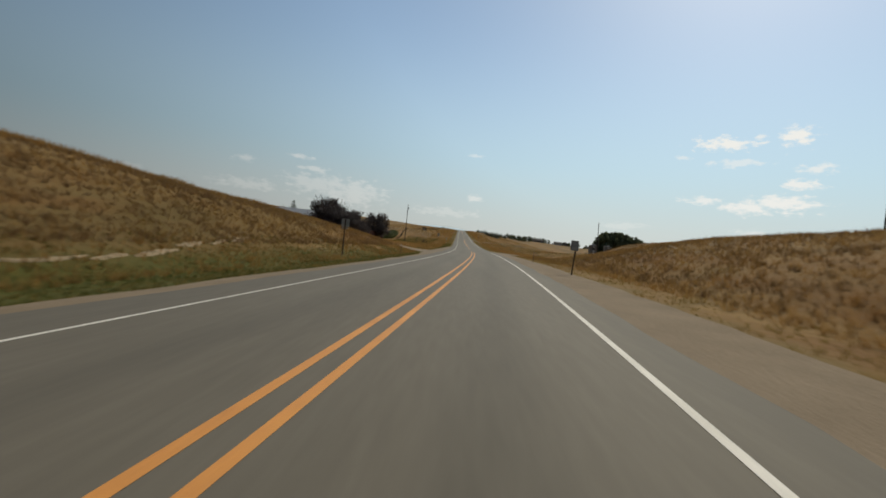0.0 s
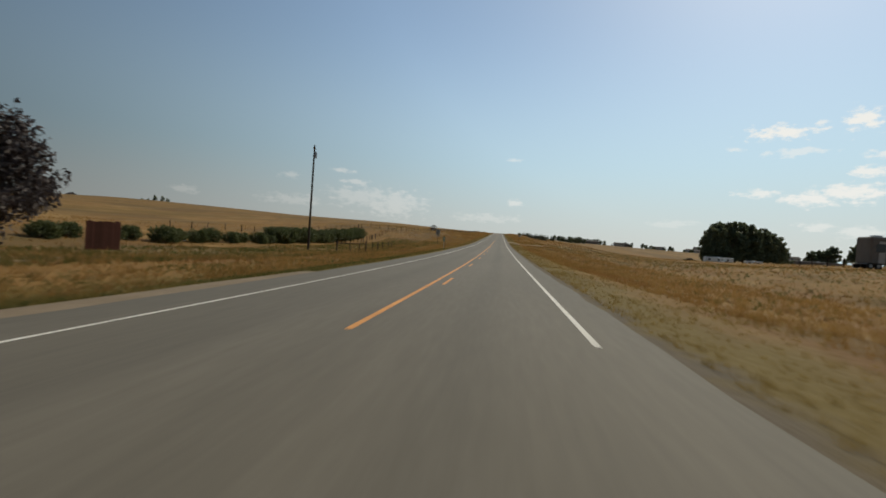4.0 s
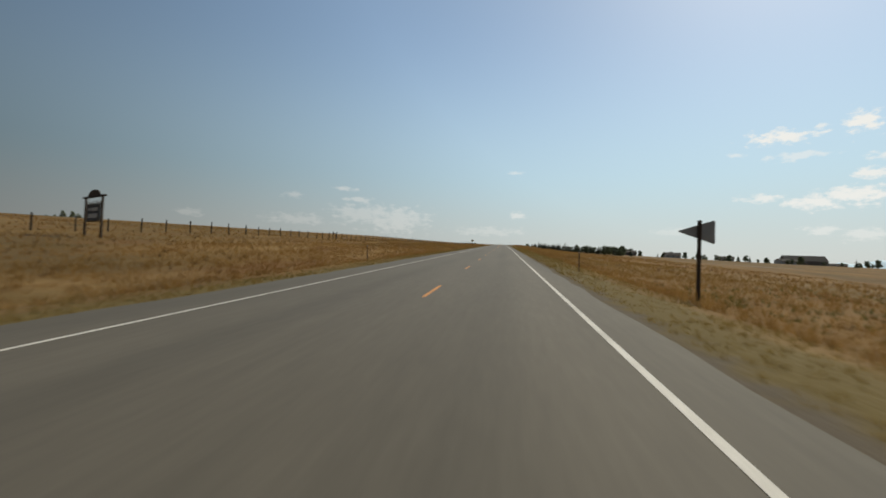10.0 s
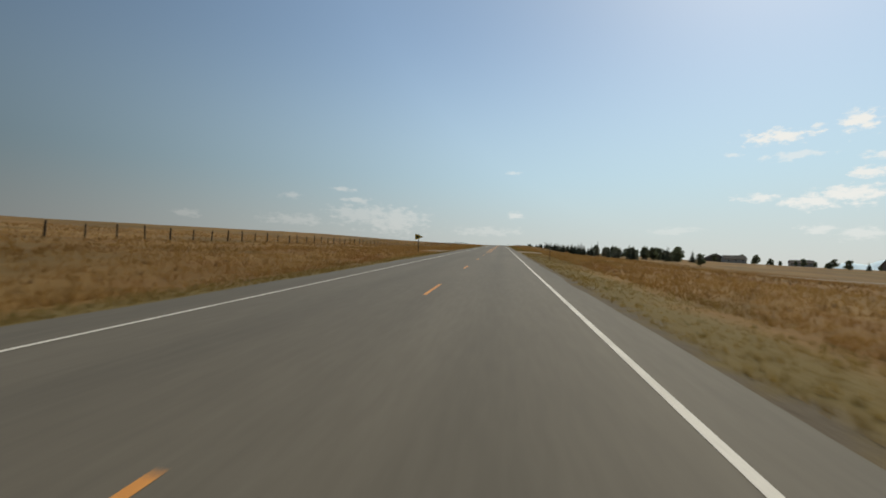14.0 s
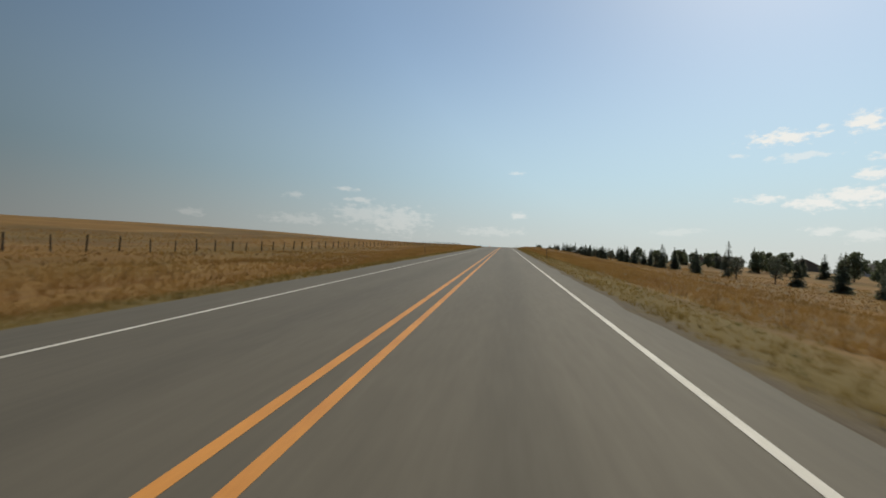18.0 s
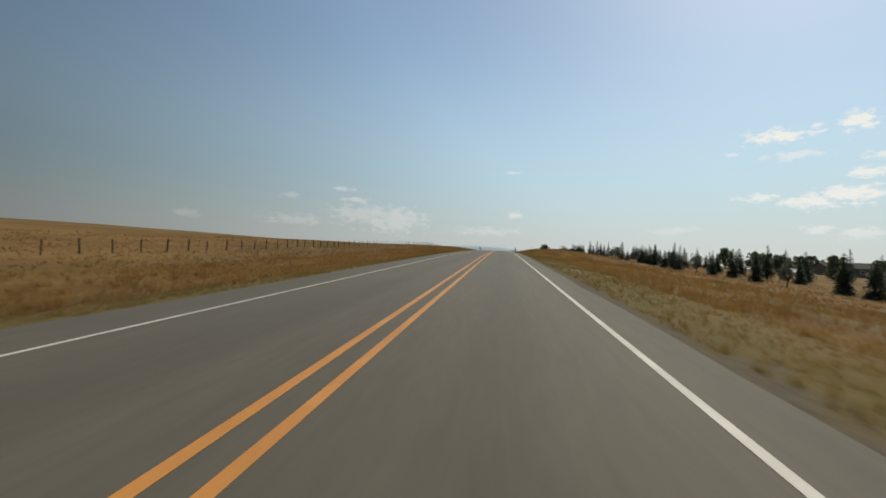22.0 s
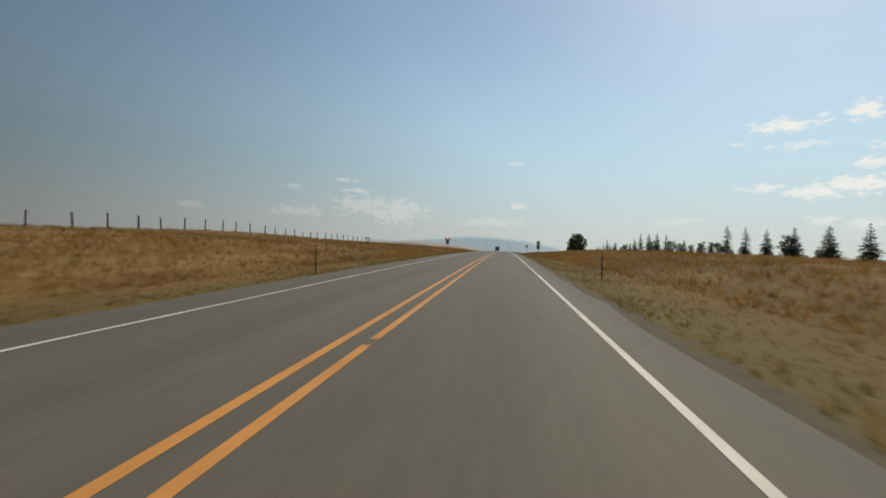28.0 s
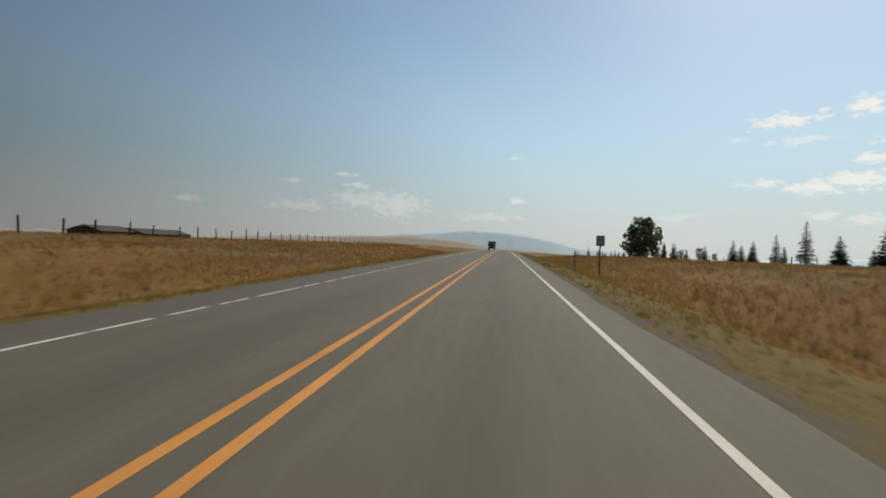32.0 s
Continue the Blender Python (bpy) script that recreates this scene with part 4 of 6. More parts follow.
def broadleaf(name, label, category, high, wide, seed, mat, leaves, size, bare=0.25, blobs=16, flat=1.0, sprays=0):
    """A leafy tree or shrub: trunk and limbs, and a crown of many small clumps with gaps."""
    r = np.random.RandomState(seed)
    root = new(name)
    tagged(root, label, category)
    bm = bmesh.new()
    base = high * bare
    centres = []
    for k in range(blobs):
        ang, lev = r.uniform(0, 6.28), r.uniform(0, 1)
        span = wide / 2 * (math.sin(math.pi * (0.18 + 0.72 * lev)) ** 0.7) * r.uniform(0.35, 0.86)
        size_b = wide * r.uniform(0.11, 0.19) * (16 / max(blobs, 16)) ** 0.33
        z = base + (high - base) * (0.1 + 0.82 * lev) * flat
        centres.append((math.cos(ang) * span, math.sin(ang) * span, min(z, high - size_b * 0.8), size_b))
    for lev in (0.22, 0.45, 0.68):
        big = wide * (0.30 - 0.12 * abs(lev - 0.4)) * (0.8 if bare > 0.15 else 1.0)
        centres.append((r.normal() * 0.05 * wide, r.normal() * 0.05 * wide, max(base + (high - base) * lev, big * 0.7), min(big, high * 0.3)))
    fork = Vector((r.normal() * 0.02 * high, r.normal() * 0.02 * high, max(base * 1.1, high * 0.16)))
    crooked(bm, r, (0, 0, -0.3), fork, 0.028 * high, 0.02 * high)
    for c in centres[: min(blobs, 10)]:
        crooked(bm, r, fork, c[:3], 0.014 * high, 0.003 * high, 0.2)
    part("trunk", bm, M_BARK, root)
    cr = np.array(centres)
    tris = leaf_cloud(r, cr, 1, leaves, size)
    if sprays:
        bm = bmesh.new()
        tufts = []
        for k in range(sprays):
            ang, up = r.uniform(0, 6.28), r.uniform(0.25, 1.0)
            end = Vector((math.cos(ang) * wide * 0.53 * math.sqrt(1 - 0.85 * up * up), math.sin(ang) * wide * 0.53 * math.sqrt(1 - 0.85 * up * up), high * (0.12 + 0.93 * up) * r.uniform(0.9, 1.06)))
            foot_ = Vector((end.x * 0.5, end.y * 0.5, end.z * 0.55))
            rod(bm, foot_, end, 0.014, 0.005, 4)
            for j in range(7):
                p = foot_.lerp(end, 0.3 + 0.7 * j / 6)
                tufts.append((*p, wide * 0.045 * (1.25 - 0.8 * j / 6)))
        part("twigs", bm, M_BARK, root)
        tris = np.concatenate([tris, leaf_cloud(r, np.array(tufts), 1, sprays * 32, size * 0.9)])
    tris[..., 2] = np.maximum(tris[..., 2], 0.02)
    crown = new("crown", soup("crown", tris, mat))
    crown.parent = root
    return root


def conifer(name, label, high, wide, seed, density=1.0):
    """A spruce: a straight trunk with uneven whorls of drooping, fringed boughs."""
    r = np.random.RandomState(seed)
    root = new(name)
    tagged(root, label, "tree")
    bm = bmesh.new()
    rod(bm, (0, 0, -0.3), (0, 0, high * 0.97), 0.022 * high, 0.004 * high, 7)
    part("trunk", bm, M_BARK, root)
    tris = []
    z = high * r.uniform(0.05, 0.1)
    while z < high * 0.985:
        u = z / high
        reach = wide / 2 * (1 - u) ** 0.85 * r.uniform(0.8, 1.15) + 0.14
        for k in range(max(8, int(13 * density * (1 - u) + 8))):
            if r.uniform() < 0.12:
                continue
            ang = r.uniform(0, 6.28)
            ln = reach * r.uniform(0.55, 1.15)
            out = np.array([math.cos(ang), math.sin(ang), 0])
            side = np.array([-out[1], out[0], 0])
            droop = r.uniform(0.12, 0.45) - 0.3 * u
            for j in range(7):
                s = (j + r.uniform(0.2, 1.0)) / 7
                p = np.array([0, 0, z]) + out * ln * s - np.array([0, 0, 1]) * droop * ln * s * s
                w = (0.30 * ln * (1 - 0.55 * s) + 0.08) * r.uniform(0.6, 1.25)
                tip = p + out * w * 0.9 - np.array([0, 0, w * r.uniform(0.1, 0.5)])
                tris.append([p + side * w * 0.7 + out * w * 0.2 + np.array([0, 0, r.uniform(-.3, .1) * w]), p, tip])
                tris.append([p, p - side * w * 0.7 + out * w * 0.2 + np.array([0, 0, r.uniform(-.3, .1) * w]), tip])
                if j % 2:
                    tris.append([p - out * w * 0.3, p + out * w * 0.4, p - np.array([0, 0, w * 0.6]) + side * r.uniform(-.3, .3) * w])
        z += high * r.uniform(0.028, 0.046)
    for k in range(5):
        a = r.uniform(0, 6.28)
        tris.append([(0, 0, high * 1.02), (0.05 * math.cos(a), 0.05 * math.sin(a), high * 0.93), (0.05 * math.cos(a + 2), 0.05 * math.sin(a + 2), high * 0.93)])
    crown = new("crown", soup("crown", np.array(tris, float), M_NEEDLES))
    crown.parent = root
    return root


def plant(kinds, y, d, scale=1.0, turn=None, group="", label="", sink=0.05):
    """A copy of one of the kinds, set on the ground."""
    src = kinds[RNG.randint(len(kinds))]
    turn = RNG.uniform(0, 360) if turn is None else turn
    p = spot(y, d, sink)
    ob = copy_thing(src, Matrix.Translation(p) @ Matrix.Rotation(radians(turn), 4, "Z"))
    ob.scale = (scale * RNG.uniform(0.92, 1.08), scale * RNG.uniform(0.92, 1.08), scale)
    return tagged(ob, label, "", group)


def drop(kinds):
    """Removes the patterns once they have been copied."""
    for k in kinds:
        for o in (*k.children_recursive, k):
            bpy.data.objects.remove(o)


RNG = np.random.RandomState(11)


def plant_trees():
    spruces = [conifer("spruce_tree", "dark green spruce in the planted row beside the highway", h, w, 40 + k, dn) for k, (h, w, dn) in enumerate([(5.4, 2.9, 1), (5.0, 2.3, .9), (5.8, 2.7, .8), (4.5, 2.6, 1), (6.2, 2.4, .9), (5.2, 3.3, 1.1)])]
    silver = [broadleaf("small_tree", "small thin silvery-leaved tree in the planted row", "tree", 4.2, 3.0, 70 + k, M_PALE_LEAVES, 900, 0.14, 0.18, 30) for k in range(3)]
    dark = [broadleaf("broadleaf_tree", "dark green leafy tree beside distant houses", "tree", 7.5, 7.0, 80 + k, M_LEAVES, 2200, 0.30, 0.10, 34) for k in range(3)]
    big = [broadleaf("cottonwood_tree", "tall dark green cottonwood in a farmyard grove", "tree", 20, 13, 90 + k, M_LEAVES, 12000, 0.40, 0.06, 70) for k in range(4)]
    row = "planted tree row east of the highway"
    near = [521.5, 527, 533.5, 541.5, 545.5, 553, 561, 566, 574, 580, 588, 596, 601, 610, 617, 624, 631.5, 638, 646, 655, 661, 669, 676, 683.5, 690, 697, 704]
    for y in near:
        d = 42 + RNG.uniform(-1.6, 1.6)
        if RNG.uniform() < 0.80:
            plant(spruces, y, d, RNG.uniform(0.80, 1.14), group=row)
        else:
            plant(silver, y, d, RNG.uniform(0.8, 1.1), group=row)
    # along the road, height, and whether a spruce or a thin silvery tree
    middle = [(709.3, 4.4, 0), (711.4, 5.6, 0), (713, 4.3, 1), (717.4, 5.2, 0), (724.2, 6.1, 0), (729.1, 5.1, 0), (731.3, 4.9, 0), (735.7, 5.7, 0), (739.2, 4.6, 1), (745.6, 3.2, 1), (749.8, 3.8, 0), (756.7, 5.8, 0), (761.2, 4.2, 1), (766.1, 4.6, 1),
              (770, 3.4, 1), (775.9, 4.9, 0), (783.3, 4.6, 0), (789.7, 5.5, 0), (796.7, 5.5, 0), (804, 4.2, 0), (810.7, 5.9, 0)]
    last = [(816.2, 4.6, 0), (821.7, 4.7, 0), (828.3, 4.7, 0), (829.7, 3.6, 1), (834.2, 4.4, 0), (839.8, 4.5, 0), (845.9, 5.2, 0), (849.5, 2.7, 1), (851.2, 2.8, 1), (855.4, 2.9, 1), (857, 1.9, 1), (860.4, 2.3, 1), (863.8, 3.5, 0), (867.3, 2.9, 1),
            (871, 3.6, 1), (875, 4.5, 0), (881.4, 5.4, 0), (884.9, 3.6, 1), (887.6, 6.0, 0), (894.2, 5.1, 0), (899.4, 4.6, 0), (904.9, 4.2, 0), (909, 3.4, 1), (914.2, 2.7, 1), (919.4, 1.6, 1), (923, 4.6, 0), (929.1, 4.2, 0), (935.2, 4.9, 0),
            (941.4, 3.7, 0), (947, 4.2, 0), (953.1, 3.8, 0), (959, 1.8, 1), (965.2, 2.8, 1), (971.6, 2.8, 0), (974, 2.6, 1), (978.7, 4.4, 0), (984.7, 4.9, 0)]
    for part_row, d in ((middle, 42.0), (last, 39.6)):
        for y, high, kind in part_row:
            plant(silver if kind else spruces, y, d + RNG.uniform(-0.15, 0.15), high / (4.2 if kind else 5.35), group=row)
    y = 650.0
    while y < 800:
        plant(spruces, y, 54 + RNG.uniform(-3, 3), RNG.uniform(0.8, 1.2), group=row)
        plant(spruces, y + 3, 66 + RNG.uniform(-4, 4), RNG.uniform(0.8, 1.3), group=row)
        y += RNG.uniform(7, 11)
    for y in np.arange(800, 1300, 15.0):
        plant(spruces, y + RNG.uniform(-5, 5), 66 + RNG.uniform(-6, 14), RNG.uniform(0.8, 1.2), group="windbreak", label="dark spruce in a distant windbreak")
    # windbreak behind the row
    for k in range(34):
        plant(spruces if k % 3 else dark, 600 + k * 5.2 + RNG.uniform(-2, 2), 84 + RNG.uniform(-8, 10), RNG.uniform(1.0, 1.5) if k % 3 else RNG.uniform(.7, 1.0), group="windbreak", label="dark tree in a farm windbreak")
    for k in range(8):
        plant(dark, 850 + RNG.uniform(-4, 4), 130 + 5.4 * k, RNG.uniform(1.0, 1.3), group="windbreak", label="dark tree in a farm windbreak")
    lone = broadleaf("broadleaf_tree", "large round dark green tree standing alone", "tree", 10.6, 10.4, 88, M_LEAVES, 5200, 0.34, 0.06, 44)
    plant([lone], 1000, 38.5, 1.13)
    drop([lone])
    # grove at the farmyard
    for y, d, s in ((334, 99.3, .70), (337, 103.5, .93), (341, 108, 1.08), (344, 113, 1.13), (346, 118, 1.1), (350, 124, 1.12), (353, 130, 1.08), (357, 136, 1.03), (361, 142, .97), (365, 148, .8), (370, 154, .6)):
        plant(big, y, d, s, group="farmyard grove")
    for y, d, s in ((489, 275.5, .93), (493, 279.5, .88), (491, 288, 1.06), (494, 293, 1.0)):
        plant(big, y, d, s, group="farther grove", label="dark cottonwood in a small grove")
    for y, d, s in ((328, 202, 1.5), (330, 232, 1.3), (322, 140, 1.1), (330, 150, 1.0)):
        plant(spruces, y, d, s, label="dark spruce beside the farmyard")
    for y, d, s in ((322, 126, .5), (326, 132, .62), (320, 139, .55), (328, 146, .6), (322, 153, .5)):
        plant(dark, y, d, s, group="farmyard grove", label="low dark leafy tree beside the farmyard grove")
    for k in range(26):
        plant(dark, RNG.uniform(600, 720), RNG.uniform(150, 330), RNG.uniform(.32, .62), group="trees among the distant houses")
    plant(spruces, 495, 304, 3.0, label="dark spruce beside a small grove")
    for y, d, s in ((399, 186, .52), (401, 190.5, .56), (400, 195, .6), (402, 200, .70)):
        plant(big, y, d, s, group="farther grove", label="low dark leafy tree beyond the farmyard")
    for y, d, s in ((543, 69, .55), (645, 86, .8), (652, 92, .9), (690, 108, .8), (742, 180, .9), (735, 158, .7), (760, 200, 1.0), (700, 215, .8), (668, 240, .9),
                    (640, 268, .7), (655, 300, .9), (700, 320, 1.0), (620, 330, .8), (600, 345, .8), (680, 370, 1.0), (560, 300, .5), (520, 330, .6), (760, 300, 1.0),
                    (820, 230, 1.0), (850, 260, 1.1), (900, 250, 1.0), (880, 330, 1.2), (820, 390, 1.1), (760, 440, 1.2), (690, 470, 1.1), (590, 430, .9), (1000, 180, 1.0), (1080, 210, 1.1)):
        plant(dark, y, d, s, group="trees among the distant houses")
    for k in range(40):
        plant(spruces, RNG.uniform(560, 1000), RNG.uniform(130, 480), RNG.uniform(.8, 1.5), group="spruces among the distant houses", label="dark spruce among distant houses")
    # clump on the western skyline
    upright = [broadleaf("broadleaf_tree", "dark round tree on the grassy skyline", "tree", 14.5, 8.2, 84 + k, M_LEAVES, 2600, 0.36, 0.06, 34) for k in range(2)]
    for y, d, s in ((771, -586, .62), (773, -576, .68), (775, -566, 1.12), (776, -553, 1.08), (776, -543.5, .92)):
        plant(upright, y, d, s, group="trees on the skyline")
    drop(upright)
    # ranch on the west side
    plant(spruces, 143, -58, 1.7, label="tall dark spruce behind the ranch yard")
    plant(spruces, 150, -64, 1.0, label="dark spruce behind the ranch yard")
    plant(silver, 137, -44, 1.5, label="thin pale half-bare tree behind the ranch fence")
    drop(spruces + silver + dark + big)
    purple = [broadleaf("shrub", "big dark purplish bush growing over the ranch fence", "bush", 6.6, 7.6, 120 + k, M_DARK_SHRUB, 9500, 0.145, 0.0, 46, 0.9, 70) for k in range(3)]
    for y, d, s in ((100.5, -33.5, .95), (106, -35.5, 1.25), (112.5, -35.2, 1.2), (113.5, -31, 1.05), (117, -32.5, .8), (99, -31, .8), (106, -30.6, .8), (97.5, -27.6, .8), (102, -26.4, .62), (106.5, -26.5, .55)):
        plant(purple, y, d, s, group="ranch bushes")
    plant(purple, 130.6, -28.0, 1.28, label="dark bush at the end of the red board fence")
    willow = [broadleaf("willow_bush", "dense green willow bush along the ditch", "bush", 2.5, 4.4, 130 + k, M_SHRUB, 3000, 0.125, 0.0, 40, 0.92, 50) for k in range(3)]
    for k in range(26):
        plant(willow, 177.5 + 1.95 * k + RNG.uniform(-.6, .6), -34.0 - 0.08 * k + RNG.uniform(-1.2, 1.2), RNG.uniform(.85, 1.15), group="willow bushes along the ditch")
    for y, d in ((141, -35), (144, -36), (147, -34.5), (150, -35.5), (153, -34), (156, -35), (159, -34.5), (162, -35), (165, -34), (168, -34.5), (171, -33.5), (174, -33.5)):
        plant(willow, y, d, RNG.uniform(.5, .8), group="willow bushes along the ditch")
    drop(purple + willow)


plant_trees()

# ---- fences ----


def post_mesh(high, r, seed):
    """A weathered round post, its top cut a little askew."""
    rr = np.random.RandomState(seed)
    bm = bmesh.new()
    rod(bm, (0, 0, -0.3), (rr.normal() * 0.02, rr.normal() * 0.02, high), r * 1.06, r * 0.94, 7)
    for v in bm.verts:
        if v.co.z > high * 0.9:
            v.co.z += v.co.x * 0.25
        v.co.x += rr.normal() * r * 0.07
        v.co.y += rr.normal() * r * 0.07
    me = bpy.data.meshes.new("post")
    bm.to_mesh(me)
    bm.free()
    me.materials.append(M_WOOD)
    return me


POSTS = [post_mesh(h, r, k) for k, (h, r) in enumerate([(1.25, .062), (1.32, .07), (1.18, .06), (1.28, .08), (1.38, .066)])]


def wire_fence(label, line, gap, strands=(0.45, 0.75, 1.05), seed=3, braces=()):
    """Posts along a line of (y, d), with slack barbed wires; braces: places of the paired posts with a rail between, and the height where it ends."""
    r = np.random.RandomState(seed)
    pts = np.array(line, float)
    s = np.concatenate([[0], np.cumsum(np.hypot(*np.diff(pts, axis=0).T))])
    at = np.arange(0, s[-1], gap) + r.uniform(-0.25, 0.25, len(np.arange(0, s[-1], gap)))
    py, pd = np.interp(at, s, pts[:, 0]), np.interp(at, s, pts[:, 1])
    root = thing("fence", spot(py[0], pd[0]), label, "fence")
    inv = root.matrix_basis.inverted()
    feet = []
    for y, d in zip(py, pd):
        p = spot(y, d + r.normal() * 0.08)
        ob = new("post", POSTS[r.randint(len(POSTS))])
        ob.parent = root
        ob.matrix_basis = inv @ Matrix.Translation(p) @ Euler((r.normal() * 0.035, r.normal() * 0.035, r.uniform(0, 6.28))).to_matrix().to_4x4()
        feet.append(p)
    for h in strands:
        bm = bmesh.new()
        for a, b in zip(feet[:-1], feet[1:]):
            up = Vector((0, 0, h))
            mid = (a + b) / 2 + up - Vector((0, 0, 0.03))
            rod(bm, inv @ (a + up), inv @ mid, 0.0035, n=3)
            rod(bm, inv @ mid, inv @ (b + up), 0.0035, n=3)
        part("wire", bm, M_WIRE, root)
    for y0, d0, y1, d1, end in braces:
        a, b = spot(y0, d0), spot(y1, d1)
        for p in (a, b):
            bm = bmesh.new()
            rod(bm, (0, 0, -0.3), (0, 0, 1.5), 0.1, 0.09, 8)
            ob = part("brace_post", bm, M_DARK_WOOD, root)
            ob.matrix_basis = inv @ Matrix.Translation(p)
        bm = bmesh.new()
        rod(bm, inv @ (a + Vector((0, 0, 1.15))), inv @ (b + Vector((0, 0, end))), 0.05, 0.05, 7)
        part("rail", bm, M_DARK_WOOD, root)
    return root


wire_fence("weathered wooden post and wire fence along the western field", [(283.6, -36.6), (300, -34.2), (330, -32.4), (500, -32), (700, -32), (1010, -33)], 3.2,
           braces=[(280.8, -42.2, 280.1, -38.7, 0.35), (280.1, -38.7, 281.1, -36.9, 1.15), (358, -32, 359.9, -32, 1.15), (873.7, -32.6, 875.6, -32.6, 1.15)])
wire_fence("weathered wooden post and wire fence above the ditch", [(196, -31), (228, -33), (256, -35.4), (272.6, -36.3)], 3.3, seed=5, braces=[(227.5, -33, 230.8, -32.9, 1.15)])
wire_fence("old wooden post and wire fence across the grassy slope", [(176, -52), (200, -49), (230, -47.5), (264, -47.6)], 4.2, seed=7, braces=[(258, -47, 262, -47.2, 1.15), (276.5, -48, 275.8, -44.3, 1.05)])
wire_fence("old wooden post and wire fence in the eastern pasture", [(262, 34), (290, 31), (308, 30)], 4.5, seed=8)
wire_fence("old wooden post and wire fence at the pasture corner", [(122, 96), (124, 72), (126, 54), (128, 44), (150, 46), (190, 50)], 3.6, seed=9, braces=[(126.4, 52, 127.2, 48.5, 1.15)])
wire_fence("old wooden post and wire fence below the ranch drive", [(88, -44), (91, -38.5), (96, -36), (101, -35)], 2.8, seed=14, braces=[(91.2, -38.3, 93.6, -37.2, 1.15)])
wire_fence("weathered wooden post and wire fence behind the planted trees", [(862, 44), (900, 44), (1000, 44)], 5.2, seed=16, braces=[(893.5, 44, 896.2, 44, 1.15), (911.5, 43.6, 914.2, 43.6, 1.15)])
wire_fence("low wooden fence posts in the grass beside the ditch", [(164, -17), (178, -17), (190, -17.5)], 3.4, strands=(), seed=12, braces=[(164.4, -18.9, 164.9, -15.2, 1.15)])


def line_d(y):
    """Where the board fence runs, beside the road's centre line."""
    return -27.6 + 0.3 * math.sin(y * 0.2)


def board_fence():
    """A fence of upright red-brown boards on two rails, with a few slits between the boards."""
    r = np.random.RandomState(21)
    y0, y1 = 103.0, 131.8
    root = thing("board_fence", spot(y0, line_d(y0)), "tall fence of upright red-brown boards round the ranch yard", "fence")
    inv = root.matrix_basis.inverted()
    boards = []
    for k in range(4):
        bm = bmesh.new()
        box(bm, (-0.012, -0.073, -0.1), (0.012, 0.073, 2.25 + 0.04 * k), 0.004)
        me = bpy.data.meshes.new("board")
        bm.to_mesh(me)
        bm.free()
        me.materials.append(M_RED_BOARD)
        boards.append(me)
    y = y0
    while y < y1:
        ob = new("board", boards[r.randint(4)])
        ob.parent = root
        ob.matrix_basis = inv @ Matrix.Translation(spot(y, line_d(y))) @ Euler((r.normal() * 0.008, r.normal() * 0.01, r.normal() * 0.02)).to_matrix().to_4x4()
        y += 0.149 + (0.035 if r.uniform() < 0.14 else 0.003)
    for h in (0.4, 1.75):
        bm = bmesh.new()
        for k in range(9):
            a, b = y0 + k * (y1 - y0) / 9, y0 + (k + 1) * (y1 - y0) / 9
            rod(bm, inv @ (spot(a, line_d(a) - 0.06) + Vector((0, 0, h))), inv @ (spot(b, line_d(b) - 0.06) + Vector((0, 0, h))), 0.045, n=4)
        part("rail", bm, M_RED_BOARD, root)
    for k in range(10):
        bm = bmesh.new()
        rod(bm, (0, 0, -0.2), (0, 0, 2.05), 0.06, n=6)
        ob = part("post", bm, M_WOOD, root)
        ob.matrix_basis = inv @ Matrix.Translation(spot(y0 + k * (y1 - y0) / 9, line_d(y0 + k * (y1 - y0) / 9) - 0.14))
    # a short leaf of the same fence beyond the gap
    root2 = thing("board_fence", spot(138, -27.9), "short red-brown board screen beside the ranch gate", "fence", turn=-15)
    for k in range(16):
        ob = new("board", boards[r.randint(4)])
        ob.parent = root2
        ob.matrix_basis = Matrix.Translation((0.0, k * 0.152, -0.15))
    bm = bmesh.new()
    box(bm, (-0.06, 0, 1.3), (-0.014, 1.9, 1.4))
    part("rail", bm, M_RED_BOARD, root2)


board_fence()

# ---- road signs ----


def wood_post(root, high, wide=0.09, deep=0.12, mat=None, lean=0.0):
    bm = bmesh.new()
    box(bm, (-wide / 2, -deep / 2, -0.4), (wide / 2, deep / 2, high), 0.012)
    ob = part("post", bm, mat or M_DARK_WOOD, root)
    ob.rotation_euler = (0, radians(lean), 0)
    return ob


def plate(root, name, outline, z, y, mat, back, label=""):
    """A sign's thin plate and its bare metal back. The face looks towards -y."""
    bm = bmesh.new()
    slab(bm, shifted(outline, z), y - 0.003, y)
    ob = part(name, bm, mat, root, label)
    bm = bmesh.new()
    slab(bm, shifted([(x * 0.995, zz * 0.995) for x, zz in outline], z), y + 0.0005, y + 0.0035)
    part("sign_back", bm, back, root)
    return ob


def bolts(root, zs, y):
    for z in zs:
        bm = bmesh.new()
        rod(bm, (0, y, z), (0, y - 0.012, z), 0.012, n=6)
        part("bolt", bm, M_STEEL, root)


def bars(root, rows, y, mat):
    """Writing that cannot be read: plain bars. rows: x, z, width, height."""
    for x, z, w, h in rows:
        bm = bmesh.new()
        box(bm, (x - w / 2, y - 0.002, z - h / 2), (x + w / 2, y, z + h / 2))
        part("writing_bar", bm, mat, root)


